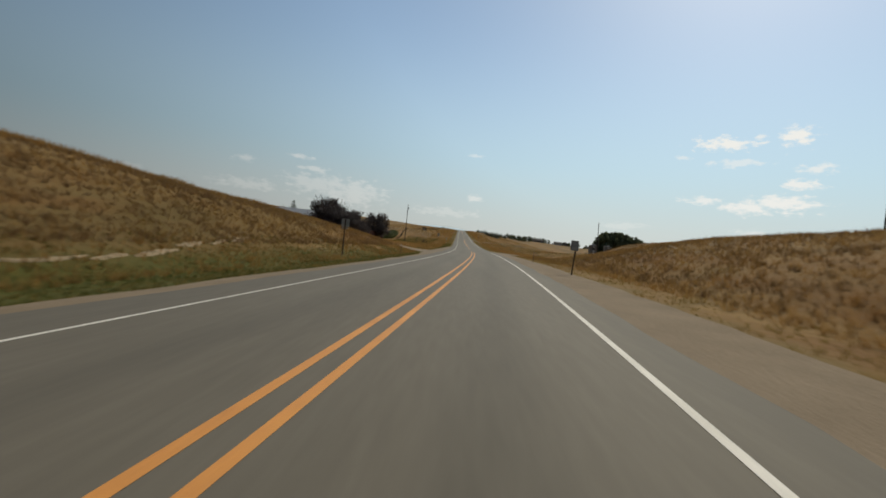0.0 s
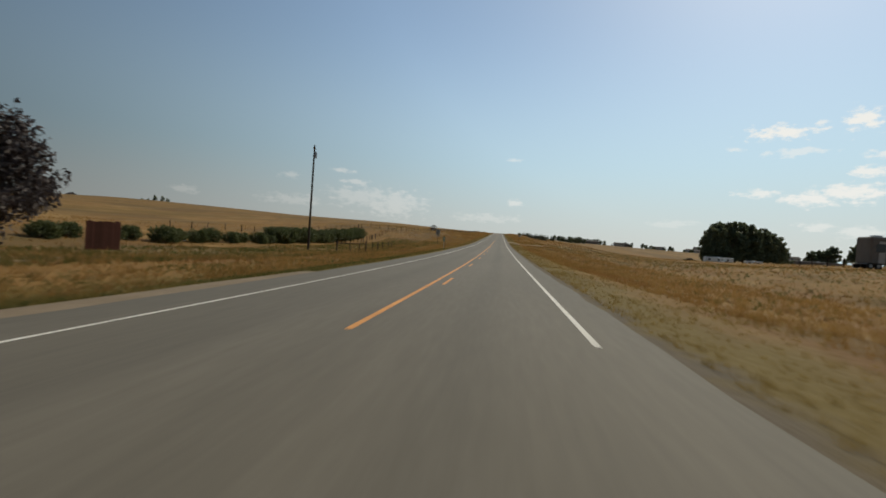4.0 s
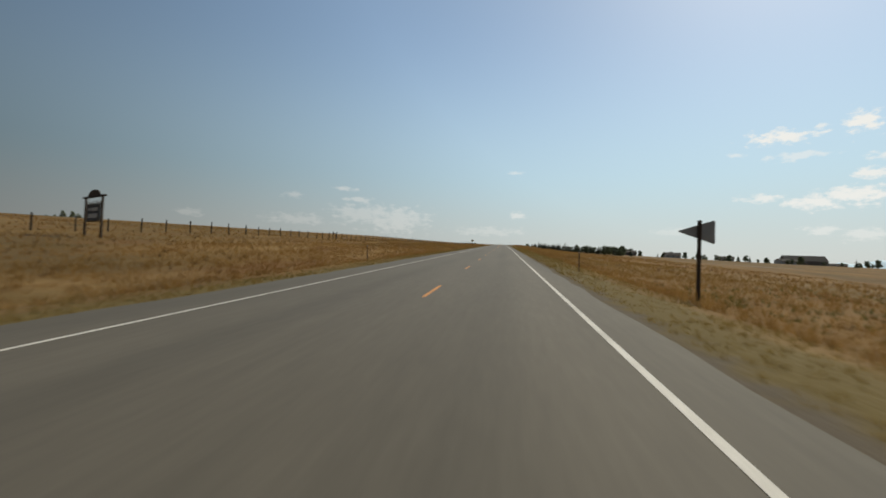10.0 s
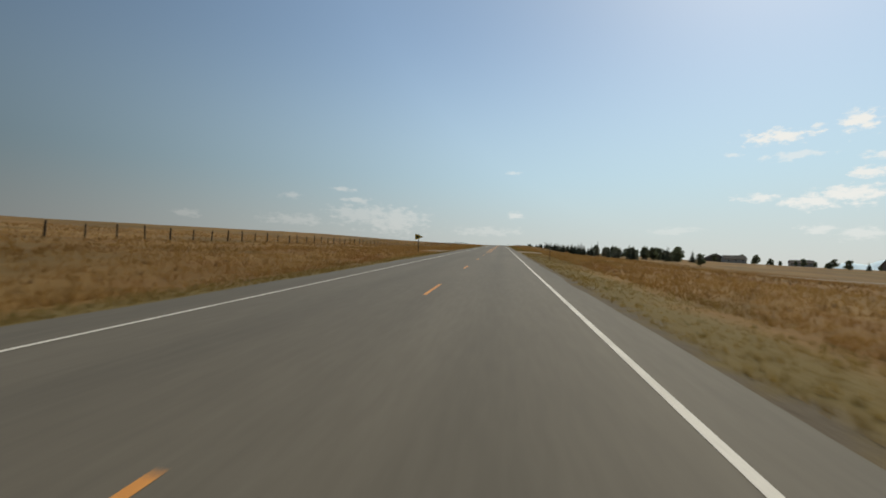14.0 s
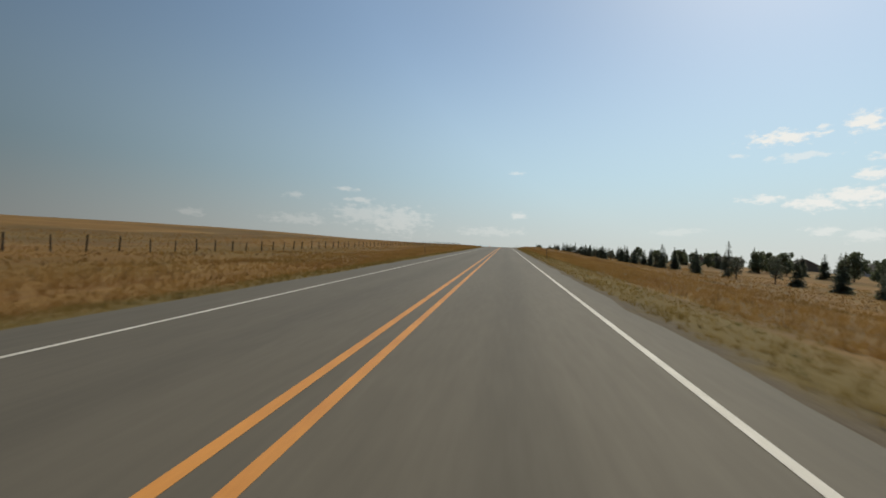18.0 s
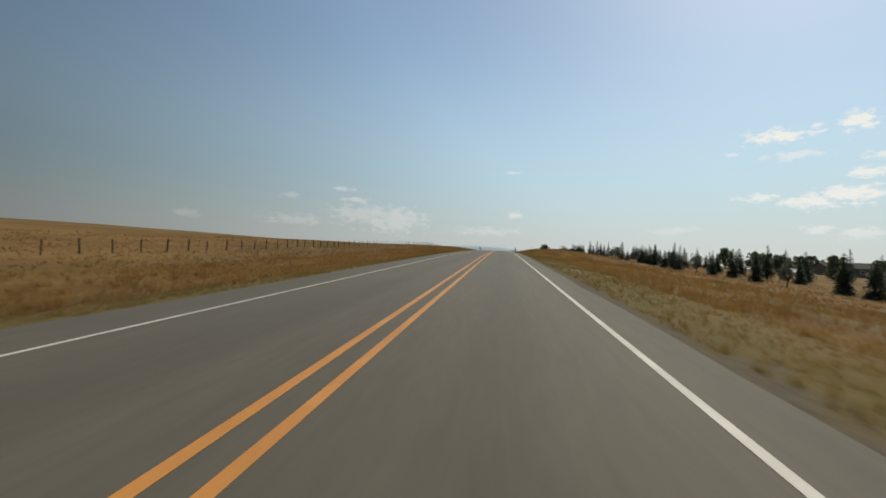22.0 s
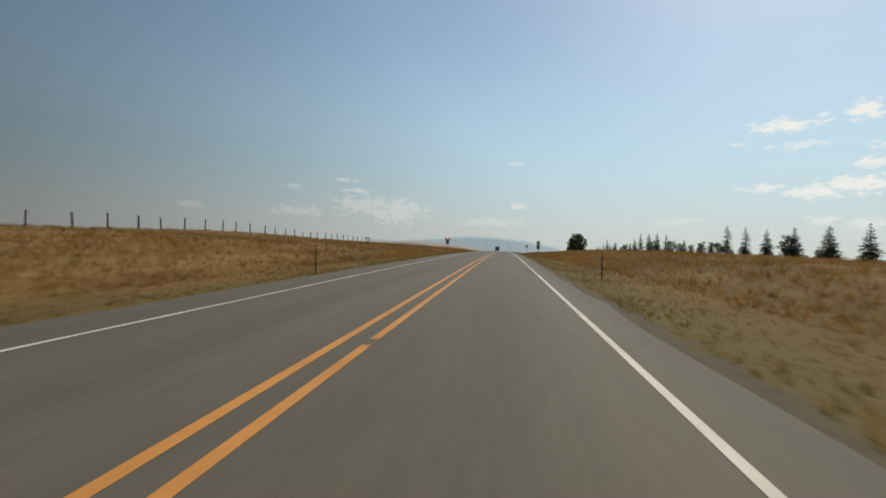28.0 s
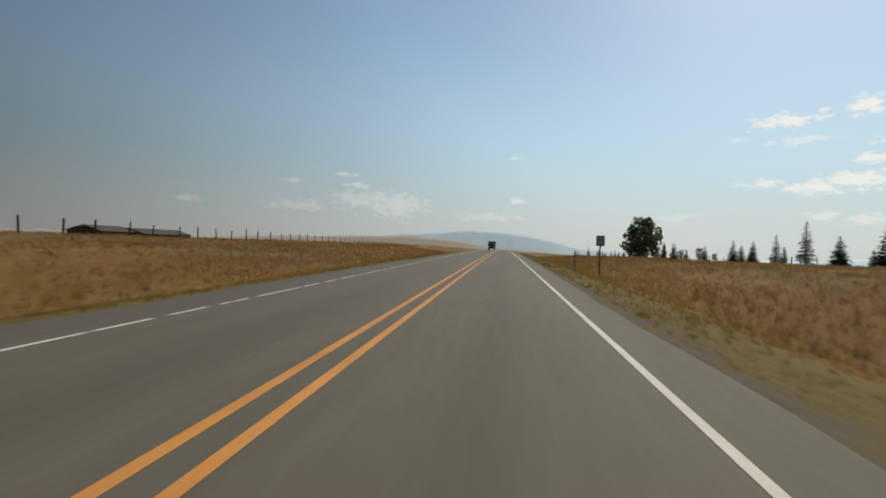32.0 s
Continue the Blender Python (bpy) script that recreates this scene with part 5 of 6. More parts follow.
def small_sign():
    root = thing("road_sign", spot(27.0, 6.6), "small grey road sign on a leaning brown wooden post", "road sign", turn=-4)
    wood_post(root, 2.0, 0.08, 0.1, lean=3)
    # the plate's grey holds its backlit shade
    plate(root, "sign_plate", rounded(0.46, 0.61, 0.03), 1.84, -0.06, M_SIGN_BACKLIT, M_ALU)
    bars(root, [(0, 2.02, 0.3, 0.06), (0, 1.92, 0.26, 0.06), (-0.07, 1.7, 0.1, 0.2), (0.07, 1.7, 0.1, 0.2)], -0.0635, M_ALU)
    bolts(root, (1.6, 2.1), -0.063)


def back_sign(y, d, w, h, top, label, extra=None, mat=None, turn=0.0):
    """A sign for the other direction: its bare back towards the camera, the post in front of it."""
    root = thing("road_sign", spot(y, d), label, "road sign", turn=turn)
    z0 = float(ground_at(y, d) - road_z(y))
    high = top - z0
    wood_post(root, high - 0.03, 0.085, 0.1, mat)
    bm = bmesh.new()
    slab(bm, shifted(rounded(w, h, 0.04), high - h / 2), 0.053, 0.056)
    part("sign_plate", bm, M_ALU, root)
    bm = bmesh.new()
    slab(bm, shifted(rounded(w, h, 0.04), high - h / 2), 0.0565, 0.059)
    part("sign_face", bm, M_SIGN_WHITE, root)
    for z in (high - 0.12, high - h + 0.12):
        bm = bmesh.new()
        box(bm, (-w * 0.4, 0.049, z - 0.02), (w * 0.4, 0.053, z + 0.02))
        part("stiffener", bm, M_STEEL, root)
    if extra:
        w2, h2, gap = extra
        bm = bmesh.new()
        slab(bm, shifted(rounded(w2, h2, 0.03), high - h - gap - h2 / 2), 0.053, 0.056)
        part("lower_plate", bm, M_ALU, root)
        bm = bmesh.new()
        slab(bm, shifted(rounded(w2, h2, 0.03), high - h - gap - h2 / 2), 0.0565, 0.059)
        part("lower_face", bm, M_SIGN_WHITE, root)
    return root, high


def pennant(y, d, top, point, facing, label):
    """A no-passing pennant; point: +1 to the right, -1 to the left."""
    root = thing("pennant_sign", spot(y, d), label, "road sign", turn=-3 * point)
    root.scale = (1.14, 1.14, 1.0) if not facing else (1, 1, 1)
    high = top - float(ground_at(y, d) - road_z(y))
    wood_post(root, high - 0.06, 0.1, 0.12)
    tri = [(-0.5 * point, 0.46), (-0.54 * point, 0.42), (-0.54 * point, -0.42), (-0.5 * point, -0.46), (0.64 * point, -0.03), (0.66 * point, 0.0), (0.64 * point, 0.03)]
    side = -1 if facing else 1
    zc = high - 0.5
    bm = bmesh.new()
    slab(bm, shifted(tri, zc), side * 0.062 - 0.0015, side * 0.062 + 0.0015)
    part("sign_plate", bm, M_ALU, root)
    bm = bmesh.new()
    slab(bm, shifted(tri, zc), side * 0.066 - 0.0015, side * 0.066 + 0.0015)
    part("sign_face", bm, M_SIGN_YELLOW, root)
    if facing:
        bars(root, [(-0.22 * point, zc + 0.14, 0.3, 0.1), (-0.14 * point, zc, 0.52, 0.1), (-0.22 * point, zc - 0.14, 0.34, 0.1)], -0.068, M_SIGN_BLACK)
    else:
        bolts(root, (zc - 0.2, zc + 0.25), -0.062)
    return root


def front_sign(y, d, w, h, top, label, lower=None, turn=0.0, post=None):
    """A sign that faces the camera, too dark against the sky to be read: its writing is bars."""
    root = thing("road_sign", spot(y, d), label, "road sign", turn=turn)
    high = top - float(ground_at(y, d) - road_z(y))
    wood_post(root, high - 0.05, 0.09, 0.12, post)
    # face and lower plate are coloured as dark as the backlight leaves them
    plate(root, "sign_plate", rounded(w, h, 0.04), high - h / 2, -0.064, M_SIGN_BACKLIT, M_ALU)
    bars(root, [(0, high - h * 0.3, w * 0.6, h * 0.1), (0, high - h * 0.52, w * 0.66, h * 0.1), (0, high - h * 0.74, w * 0.5, h * 0.1)], -0.0675, M_ALU)
    if lower:
        plate(root, "lower_plate", rounded(lower[0], lower[1], 0.03), high - h - 0.03 - lower[1] / 2, -0.064, M_SIGN_DARK, M_ALU)
        bars(root, [(0, high - h - 0.03 - lower[1] * 0.35, lower[0] * 0.6, 0.08), (0, high - h - 0.03 - lower[1] * 0.68, lower[0] * 0.5, 0.08)], -0.0675, M_SIGN_BACKLIT)
    return root


def flag_sign():
    root, high = back_sign(867.0, -11.1, 0.74, 1.06, 2.66, "back of a road sign with two orange warning flags on top", turn=2)
    for s in (-1, 1):
        bm = bmesh.new()
        rod(bm, (s * 0.04, 0.03, high - 0.12), (s * 0.50, 0.02, high + 0.55), 0.012, n=6)
        part("flag_stick", bm, M_WOOD, root)
        bm = bmesh.new()
        grid = []
        for i in range(6):
            rowv = []
            for j in range(6):
                u, v = i / 5, j / 5
                base = Vector((s * (0.50 - 0.38 * v), 0.02, high + 0.55 - 0.54 * v))
                rowv.append(bm.verts.new(base + Vector((s * (0.20 + 0.22 * v) * u, 0.06 * math.sin(4 * u + 2 * v), -0.42 * u * (1 - 0.75 * v)))))
            grid.append(rowv)
        for i in range(5):
            for j in range(5):
                bm.faces.new((grid[i][j], grid[i + 1][j], grid[i + 1][j + 1], grid[i][j + 1]))
        bmesh.ops.solidify(bm, geom=bm.faces[:], thickness=0.003)
        part("flag", bm, M_FLAG, root, "orange cloth flag")


def stop_sign():
    """A stop sign for the side road, turned away from the highway."""
    root = thing("stop_sign", spot(108.2, 19.7), "stop sign on a thin brown post beside the gravel turnout", "road sign", turn=75)
    wood_post(root, 2.3, 0.07, 0.08, M_RUST_POST)
    plate(root, "sign_plate", [(0.38 * math.cos(radians(22.5 + 45 * k)), 0.38 * math.sin(radians(22.5 + 45 * k))) for k in range(8)], 1.95, -0.045, M_SIGN_RED, M_ALU)


def mile_marker():
    root = thing("mile_marker", spot(192.7, -8.6), "narrow green marker sign on a steel post", "road sign")
    bm = bmesh.new()
    box(bm, (-0.03, -0.02, -0.4), (0.03, 0.0, 2.1), 0.004)
    part("post", bm, M_STEEL, root)
    plate(root, "sign_plate", rounded(0.32, 0.82, 0.03), 1.72, -0.024, M_SIGN_GREEN, M_ALU)
    bars(root, [(0, 1.98, 0.22, 0.06), (0, 1.78, 0.12, 0.17), (0, 1.52, 0.12, 0.17)], -0.028, M_SIGN_WHITE)


def delineators():
    """Thin steel posts with a small round reflector along both edges."""
    src = thing("delineator_post", (0, 0, 0), "thin brown steel delineator post at the road's edge", "road post", "delineator posts")
    bm = bmesh.new()
    box(bm, (-0.03, -0.012, -0.4), (0.03, -0.004, 1.25))
    box(bm, (-0.03, -0.004, -0.4), (-0.022, 0.02, 1.25))
    box(bm, (0.022, -0.004, -0.4), (0.03, 0.02, 1.25))
    part("post", bm, M_RUST_POST, src)
    bm = bmesh.new()
    rod(bm, (0, -0.012, 1.17), (0, -0.02, 1.17), 0.045, n=12)
    part("reflector", bm, M_ALU, src)
    for y, d in ((46.3, 6.4), (51, -8.3), (93.5, 13.5), (179.3, -6.7), (300.5, 6.5), (308, -9.0), (430, 7.0), (540.7, 6.2), (546, -8.2), (664.2, 6.0), (665.8, -8.1), (783.3, -6.3), (785.6, 6.5), (904.1, 6.7), (965, -6.6)):
        copy_thing(src, Matrix.Translation(spot(y, d)) @ Euler((RNG.normal() * 0.02, RNG.normal() * 0.03, RNG.normal() * 0.1)).to_matrix().to_4x4())
    drop([src])


def ranch_board():
    """Two tall posts with a cross beam, and a dark board hung between them under a row of cut-out trees."""
    p = spot(301, -27.2)
    root = thing("ranch_sign", p, "dark hanging entrance board between two posts under a cross beam", "sign board", turn=-28)
    root.scale = (1.13, 1.0, 0.77)
    for s in (-1, 1):
        bm = bmesh.new()
        rod(bm, (s * 1.5, 0, -0.4), (s * 1.5, 0, 3.75), 0.085, 0.075, 9)
        part("post", bm, M_DARK_WOOD, root)
    bm = bmesh.new()
    box(bm, (-1.95, -0.09, 3.72), (1.95, 0.09, 3.88), 0.02)
    part("beam", bm, M_DARK_WOOD, root)
    dome = [(1.05 * math.cos(radians(a)), 3.88 + 0.58 * math.sin(radians(a)) * (1 + 0.06 * math.sin(a * 0.35))) for a in range(0, 181, 9)]
    bm = bmesh.new()
    slab(bm, dome, -0.03, 0.03)
    part("crest", bm, M_DARK_WOOD, root)
    bm = bmesh.new()
    box(bm, (-1.15, -0.035, 1.55), (1.15, 0.035, 3.05), 0.01)
    part("board", bm, M_SIGN_BLACK, root)
    rr = np.random.RandomState(5)
    for k in range(9):
        x = -1.2 + 0.3 * k
        h = rr.uniform(0.22, 0.46)
        bm = bmesh.new()
        slab(bm, [(x - 0.13, 3.05), (x + 0.13, 3.05), (x + 0.04, 3.05 + h * 0.5), (x, 3.05 + h), (x - 0.04, 3.05 + h * 0.5)], -0.012, 0.012)
        part("cutout_tree", bm, M_DARK_WOOD, root)
    bm = bmesh.new()
    rod(bm, (-1.5, 0, 1.5), (1.5, 0, 1.5), 0.04, n=7)
    part("lower_rail", bm, M_DARK_WOOD, root)
    bars(root, [(-0.7, 2.62, 0.26, 0.26), (0.22, 2.62, 1.15, 0.3), (-0.02, 2.02, 1.6, 0.4)], -0.036, M_SIDING)
    for s in (-1, 1):
        bm = bmesh.new()
        rod(bm, (s * 0.9, 0, 3.05), (s * 0.9, 0, 3.73), 0.012, n=5)
        part("chain", bm, M_WIRE, root)


small_sign()
back_sign(33.5, -9.5, 0.62, 0.62, 2.35, "bare back of a road sign on a wooden post", (0.5, 0.12, 0.04))
mile_marker()
back_sign(218.1, -13.4, 0.95, 1.25, 3.1, "bare back of a tall road sign on a wooden post", (0.9, 0.22, 0.12))
ranch_board()
pennant(291.4, 9.5, 2.6, -1, False, "bare back of a triangular no-passing sign on a wooden post")
pennant(447, -10.3, 2.5, 1, True, "yellow triangular no-passing sign on a wooden post")
flag_sign()
front_sign(869.2, 9.8, 0.7, 1.0, 2.9, "tall grey road sign with a dark plate below", (0.7, 0.82, True), post=M_RUST_POST)
front_sign(908.5, 9.2, 0.62, 0.8, 2.35, "grey road sign on a brown post", turn=-3, post=M_RUST_POST)
stop_sign()
delineators()


def utility_pole(y, d, high, label, arm=True, turn=0.0, lean=0.0):
    root = thing("utility_pole", spot(y, d), label, "utility pole", turn=turn)
    root.rotation_euler[1] = radians(lean)
    bm = bmesh.new()
    rod(bm, (0, 0, -0.5), (0, 0, high), 0.16, 0.1, 10)
    part("pole", bm, M_WOOD, root)
    bm = bmesh.new()
    rod(bm, (0, 0, high), (0, 0, high + 0.25), 0.03, 0.02, 7)
    part("insulator", bm, M_SIDING, root)
    if arm:
        bm = bmesh.new()
        rod(bm, (0.22, 0, high - 1.7), (0.22, 0, high - 0.9), 0.17, n=10)
        part("transformer", bm, M_STEEL, root)
        bm = bmesh.new()
        box(bm, (-0.05, -0.4, high - 0.45), (0.05, 0.4, high - 0.33), 0.01)
        part("crossarm", bm, M_WOOD, root)
    return root


utility_pole(166, -23.5, 14.0, "weathered wooden utility pole with a transformer beside the ditch")
utility_pole(159, 45.9, 11.6, "tall weathered wooden utility pole in the pasture", False, lean=-2.5)
utility_pole(186, 112, 13, "weathered wooden utility pole in the pasture", False)
utility_pole(70, 62, 11, "weathered wooden utility pole behind the road cut", False)
utility_pole(140, -46, 5.5, "short wooden utility pole behind the ranch yard")
utility_pole(314, 196, 13, "distant wooden utility pole", False)

# ---- buildings and vehicles ----


def gable(name, label, place, long, deep, eave, ridge, wall, roof, turn=0.0, windows=0, open_side=False, over=0.4, category="house"):
    """A house or shed with a pitched roof; long runs along its own y."""
    root = thing(name, place, label, category, turn=turn)
    bm = bmesh.new()
    if open_side:
        box(bm, (-deep / 2, -long / 2, -0.6), (-deep / 2 + 0.12, long / 2, eave))
        box(bm, (-deep / 2 + 0.12, -long / 2, -0.6), (deep / 2, -long / 2 + 0.12, eave))
        box(bm, (-deep / 2 + 0.12, long / 2 - 0.12, -0.6), (deep / 2, long / 2, eave))
    else:
        outline = [(-deep / 2, -0.6), (deep / 2, -0.6), (deep / 2, eave), (0, ridge - 0.1), (-deep / 2, eave)]
        slab(bm, outline, -long / 2, long / 2)
    part("wall", bm, wall, root)
    for s in (-1, 1):
        bm = bmesh.new()
        slope = (ridge - eave) / (deep / 2)
        x1, z1 = s * (deep / 2 + over), eave - slope * over
        slab(bm, [(0, ridge), (x1, z1), (x1, z1 + 0.14), (0, ridge + 0.16)], -long / 2 - over, long / 2 + over)
        ob = part("roof_slope", bm, roof, root)
        if long < 40 and roof is M_METAL_ROOF:
            n = int(long / 0.9)
            bm = bmesh.new()
            for k in range(n):
                yy = -long / 2 + (k + 0.5) * long / n
                slab(bm, [(0, ridge + 0.16), (x1, z1 + 0.14), (x1, z1 + 0.18), (0, ridge + 0.2)], yy - 0.02, yy + 0.02)
            part("roof_rib", bm, roof, ob)
    if open_side:
        for k in range(5):
            bm = bmesh.new()
            yy = -long / 2 + 0.2 + k * (long - 0.4) / 4
            rod(bm, (deep / 2 - 0.1, yy, -0.5), (deep / 2 - 0.1, yy, eave), 0.1, n=7)
            part("post", bm, M_DARK_WOOD, root)
    for k in range(windows):
        yy = -long / 2 + (k + 0.5) * long / windows
        for s in (-1, 1):
            bm = bmesh.new()
            box(bm, (s * deep / 2 - 0.05, yy - 0.75, eave * 0.4), (s * deep / 2 + 0.05, yy + 0.75, eave * 0.8))
            fr = part("window_frame", bm, M_WHITE_PANEL, root)
            bm = bmesh.new()
            box(bm, (s * deep / 2 + s * 0.03 - 0.04, yy - 0.62, eave * 0.45), (s * deep / 2 + s * 0.03 + 0.04, yy + 0.62, eave * 0.76))
            part("pane", bm, M_GLASS, fr)
    return root


def camper(place, long, high, label, turn=0.0, name="travel_trailer", body=None, windows=3):
    """A white travel trailer: rounded body, windows, door, wheels, drawbar."""
    root = thing(name, place, label, "trailer", turn=turn)
    bm = bmesh.new()
    box(bm, (-1.2, -long / 2, 0.55), (1.2, long / 2, high), 0.18)
    part("body", bm, body or M_WHITE_PANEL, root)
    for s in (-1, 1):
        for k in range(windows):
            yy = -long / 2 + long * (k + 0.6) / windows
            bm = bmesh.new()
            box(bm, (s * 1.2 - 0.02, yy - 0.55, high * 0.52), (s * 1.2 + 0.02, yy + 0.45, high * 0.78))
            part("window", bm, M_GLASS, root)
        bm = bmesh.new()
        box(bm, (s * 1.2 - 0.012, -long * 0.12, 0.7), (s * 1.2 + 0.014, -long * 0.12 + 0.7, high * 0.86))
        part("door", bm, M_SIDING, root)
        bm = bmesh.new()
        box(bm, (s * 1.2 - 0.01, -long * 0.46, high * 0.36), (s * 1.2 + 0.012, -long * 0.16, high * 0.42))
        part("stripe", bm, M_BLUE_PAINT, root)
        for yy in (0.3, 1.15):
            bm = bmesh.new()
            rod(bm, (s * 0.9, yy, 0.36), (s * 1.15, yy, 0.36), 0.36, n=14)
            wh = part("wheel", bm, M_TYRE, root)
            bm = bmesh.new()
            rod(bm, (s * 1.14, yy, 0.36), (s * 1.17, yy, 0.36), 0.2, n=12)
            part("rim", bm, M_STEEL, wh)
    bm = bmesh.new()
    rod(bm, (-0.7, long / 2 - 0.1, 0.6), (0, long / 2 + 1.2, 0.55), 0.05)
    rod(bm, (0.7, long / 2 - 0.1, 0.6), (0, long / 2 + 1.2, 0.55), 0.05)
    rod(bm, (0, long / 2 + 1.0, -0.02), (0, long / 2 + 1.0, 0.6), 0.04)
    part("drawbar", bm, M_STEEL, root)
    bm = bmesh.new()
    box(bm, (-0.4, -0.5, high - 0.02), (0.4, 0.4, high + 0.25), 0.06)
    part("roof_unit", bm, M_WHITE_PANEL, root)
    return root


def pickup(place, label, paint, turn=0.0):
    """A parked pickup or car, seen from far off."""
    root = thing("parked_car", place, label, "car", turn=turn)
    bm = bmesh.new()
    slab(bm, [(-2.5, 0.45), (2.5, 0.45), (2.55, 0.95), (1.3, 1.05), (0.9, 1.65), (-0.6, 1.7), (-0.9, 1.1), (-2.5, 1.05)], -0.88, 0.88)
    part("body", bm, paint, root)
    bm = bmesh.new()
    slab(bm, [(-0.5, 1.12), (1.1, 1.12), (0.82, 1.58), (-0.45, 1.6)], -0.9, 0.9)
    part("window", bm, M_GLASS, root)
    for x in (-1.6, 1.6):
        for s in (-1, 1):
            bm = bmesh.new()
            rod(bm, (x, s * 0.7, 0.37), (x, s * 0.92, 0.37), 0.37, n=14)
            wh = part("wheel", bm, M_TYRE, root)
            bm = bmesh.new()
            rod(bm, (x, s * 0.91, 0.37), (x, s * 0.935, 0.37), 0.2, n=12)
            part("rim", bm, M_STEEL, wh)
    return root


def backhoe(place, turn=0.0):
    root = thing("backhoe_loader", place, "faded orange backhoe loader parked in the pasture", "tractor", turn=turn)
    root.scale = (1.25, 1.25, 1.5)
    bm = bmesh.new()
    slab(bm, [(-1.6, 0.8), (2.0, 0.8), (2.0, 1.7), (0.6, 1.8), (-1.6, 1.4)], -0.5, 0.5)
    part("body", bm, M_TRACTOR, root)
    bm = bmesh.new()
    for x in (-1.2, 0.4):
        for s in (-1, 1):
            rod(bm, (x, s * 0.62, 1.4), (x, s * 0.62, 2.9), 0.05, n=6)
    box(bm, (-1.4, -0.75, 2.88), (0.6, 0.75, 3.0), 0.03)
    part("cab_frame", bm, M_TRACTOR, root)
    bm = bmesh.new()
    box(bm, (-1.14, -0.6, 1.42), (0.34, 0.6, 2.86), 0.03)
    part("cab_glass", bm, M_GLASS, root)
    bm = bmesh.new()
    rod(bm, (1.2, 0.25, 1.7), (1.2, 0.25, 2.6), 0.05, n=7)
    part("exhaust_pipe", bm, M_TYRE, root)
    for x, r in ((-1.0, 0.8), (1.5, 0.5)):
        for s in (-1, 1):
            bm = bmesh.new()
            rod(bm, (x, s * 0.6, r), (x, s * 1.0, r), r, n=16)
            wh = part("wheel", bm, M_TYRE, root)
            bm = bmesh.new()
            rod(bm, (x, s * 0.98, r), (x, s * 1.02, r), r * 0.55, n=12)
            part("rim", bm, M_TRACTOR, wh)
    bm = bmesh.new()
    rod(bm, (-1.6, 0, 1.2), (-2.2, 0, 2.5), 0.14, n=6)
    rod(bm, (-2.2, 0, 2.5), (-2.75, 0, 3.25), 0.11, n=6)
    rod(bm, (-2.75, 0, 3.25), (-3.0, 0, 2.5), 0.1, n=6)
    part("backhoe_boom", bm, M_TRACTOR, root)
    bm = bmesh.new()
    rod(bm, (1.0, -0.5, 1.6), (2.9, -0.5, 0.7), 0.08, n=6)
    rod(bm, (1.0, 0.5, 1.6), (2.9, 0.5, 0.7), 0.08, n=6)
    part("loader_arm", bm, M_TRACTOR, root)
    bm = bmesh.new()
    slab(bm, [(2.8, 0.1), (3.6, 0.1), (3.5, 0.2), (2.95, 0.3), (2.95, 1.0), (2.8, 1.0)], -1.0, 1.0)
    part("bucket", bm, M_WIRE, root)


def oncoming_truck(y):
    """A truck far down the road in the other lane."""
    p = Vector((float(road_x(y)) - 1.9, y, float(road_z(y)) + 0.004))
    root = thing("truck", p, "dark blue truck in the opposite lane far down the highway", "truck", turn=180)
    bm = bmesh.new()
    box(bm, (-1.05, 0.4, 0.55), (1.05, 2.6, 1.25), 0.1)
    box(bm, (-1.0, -0.9, 0.55), (1.0, 0.6, 2.3), 0.15)
    part("cab", bm, M_BLUE_PAINT, root)
    bm = bmesh.new()
    box(bm, (-1.2, -6.0, 0.8), (1.2, -1.0, 2.9), 0.04)
    part("cargo_box", bm, M_GREY_PANEL, root)
    bm = bmesh.new()
    box(bm, (-0.85, 0.58, 1.4), (0.85, 0.63, 2.1), 0.01)
    part("windscreen", bm, M_GLASS, root)
    bm = bmesh.new()
    box(bm, (-0.6, 2.58, 0.7), (0.6, 2.64, 1.15), 0.01)
    part("grille", bm, M_TYRE, root)
    for s in (-1, 1):
        bm = bmesh.new()
        rod(bm, (s * 0.82, 2.58, 0.95), (s * 0.82, 2.65, 0.95), 0.11, n=10)
        part("headlight", bm, M_SIGN_WHITE, root)
        for yy in (1.7, -4.6):
            bm = bmesh.new()
            rod(bm, (s * 0.75, yy, 0.45), (s * 1.05, yy, 0.45), 0.45, n=14)
            part("wheel", bm, M_TYRE, root)


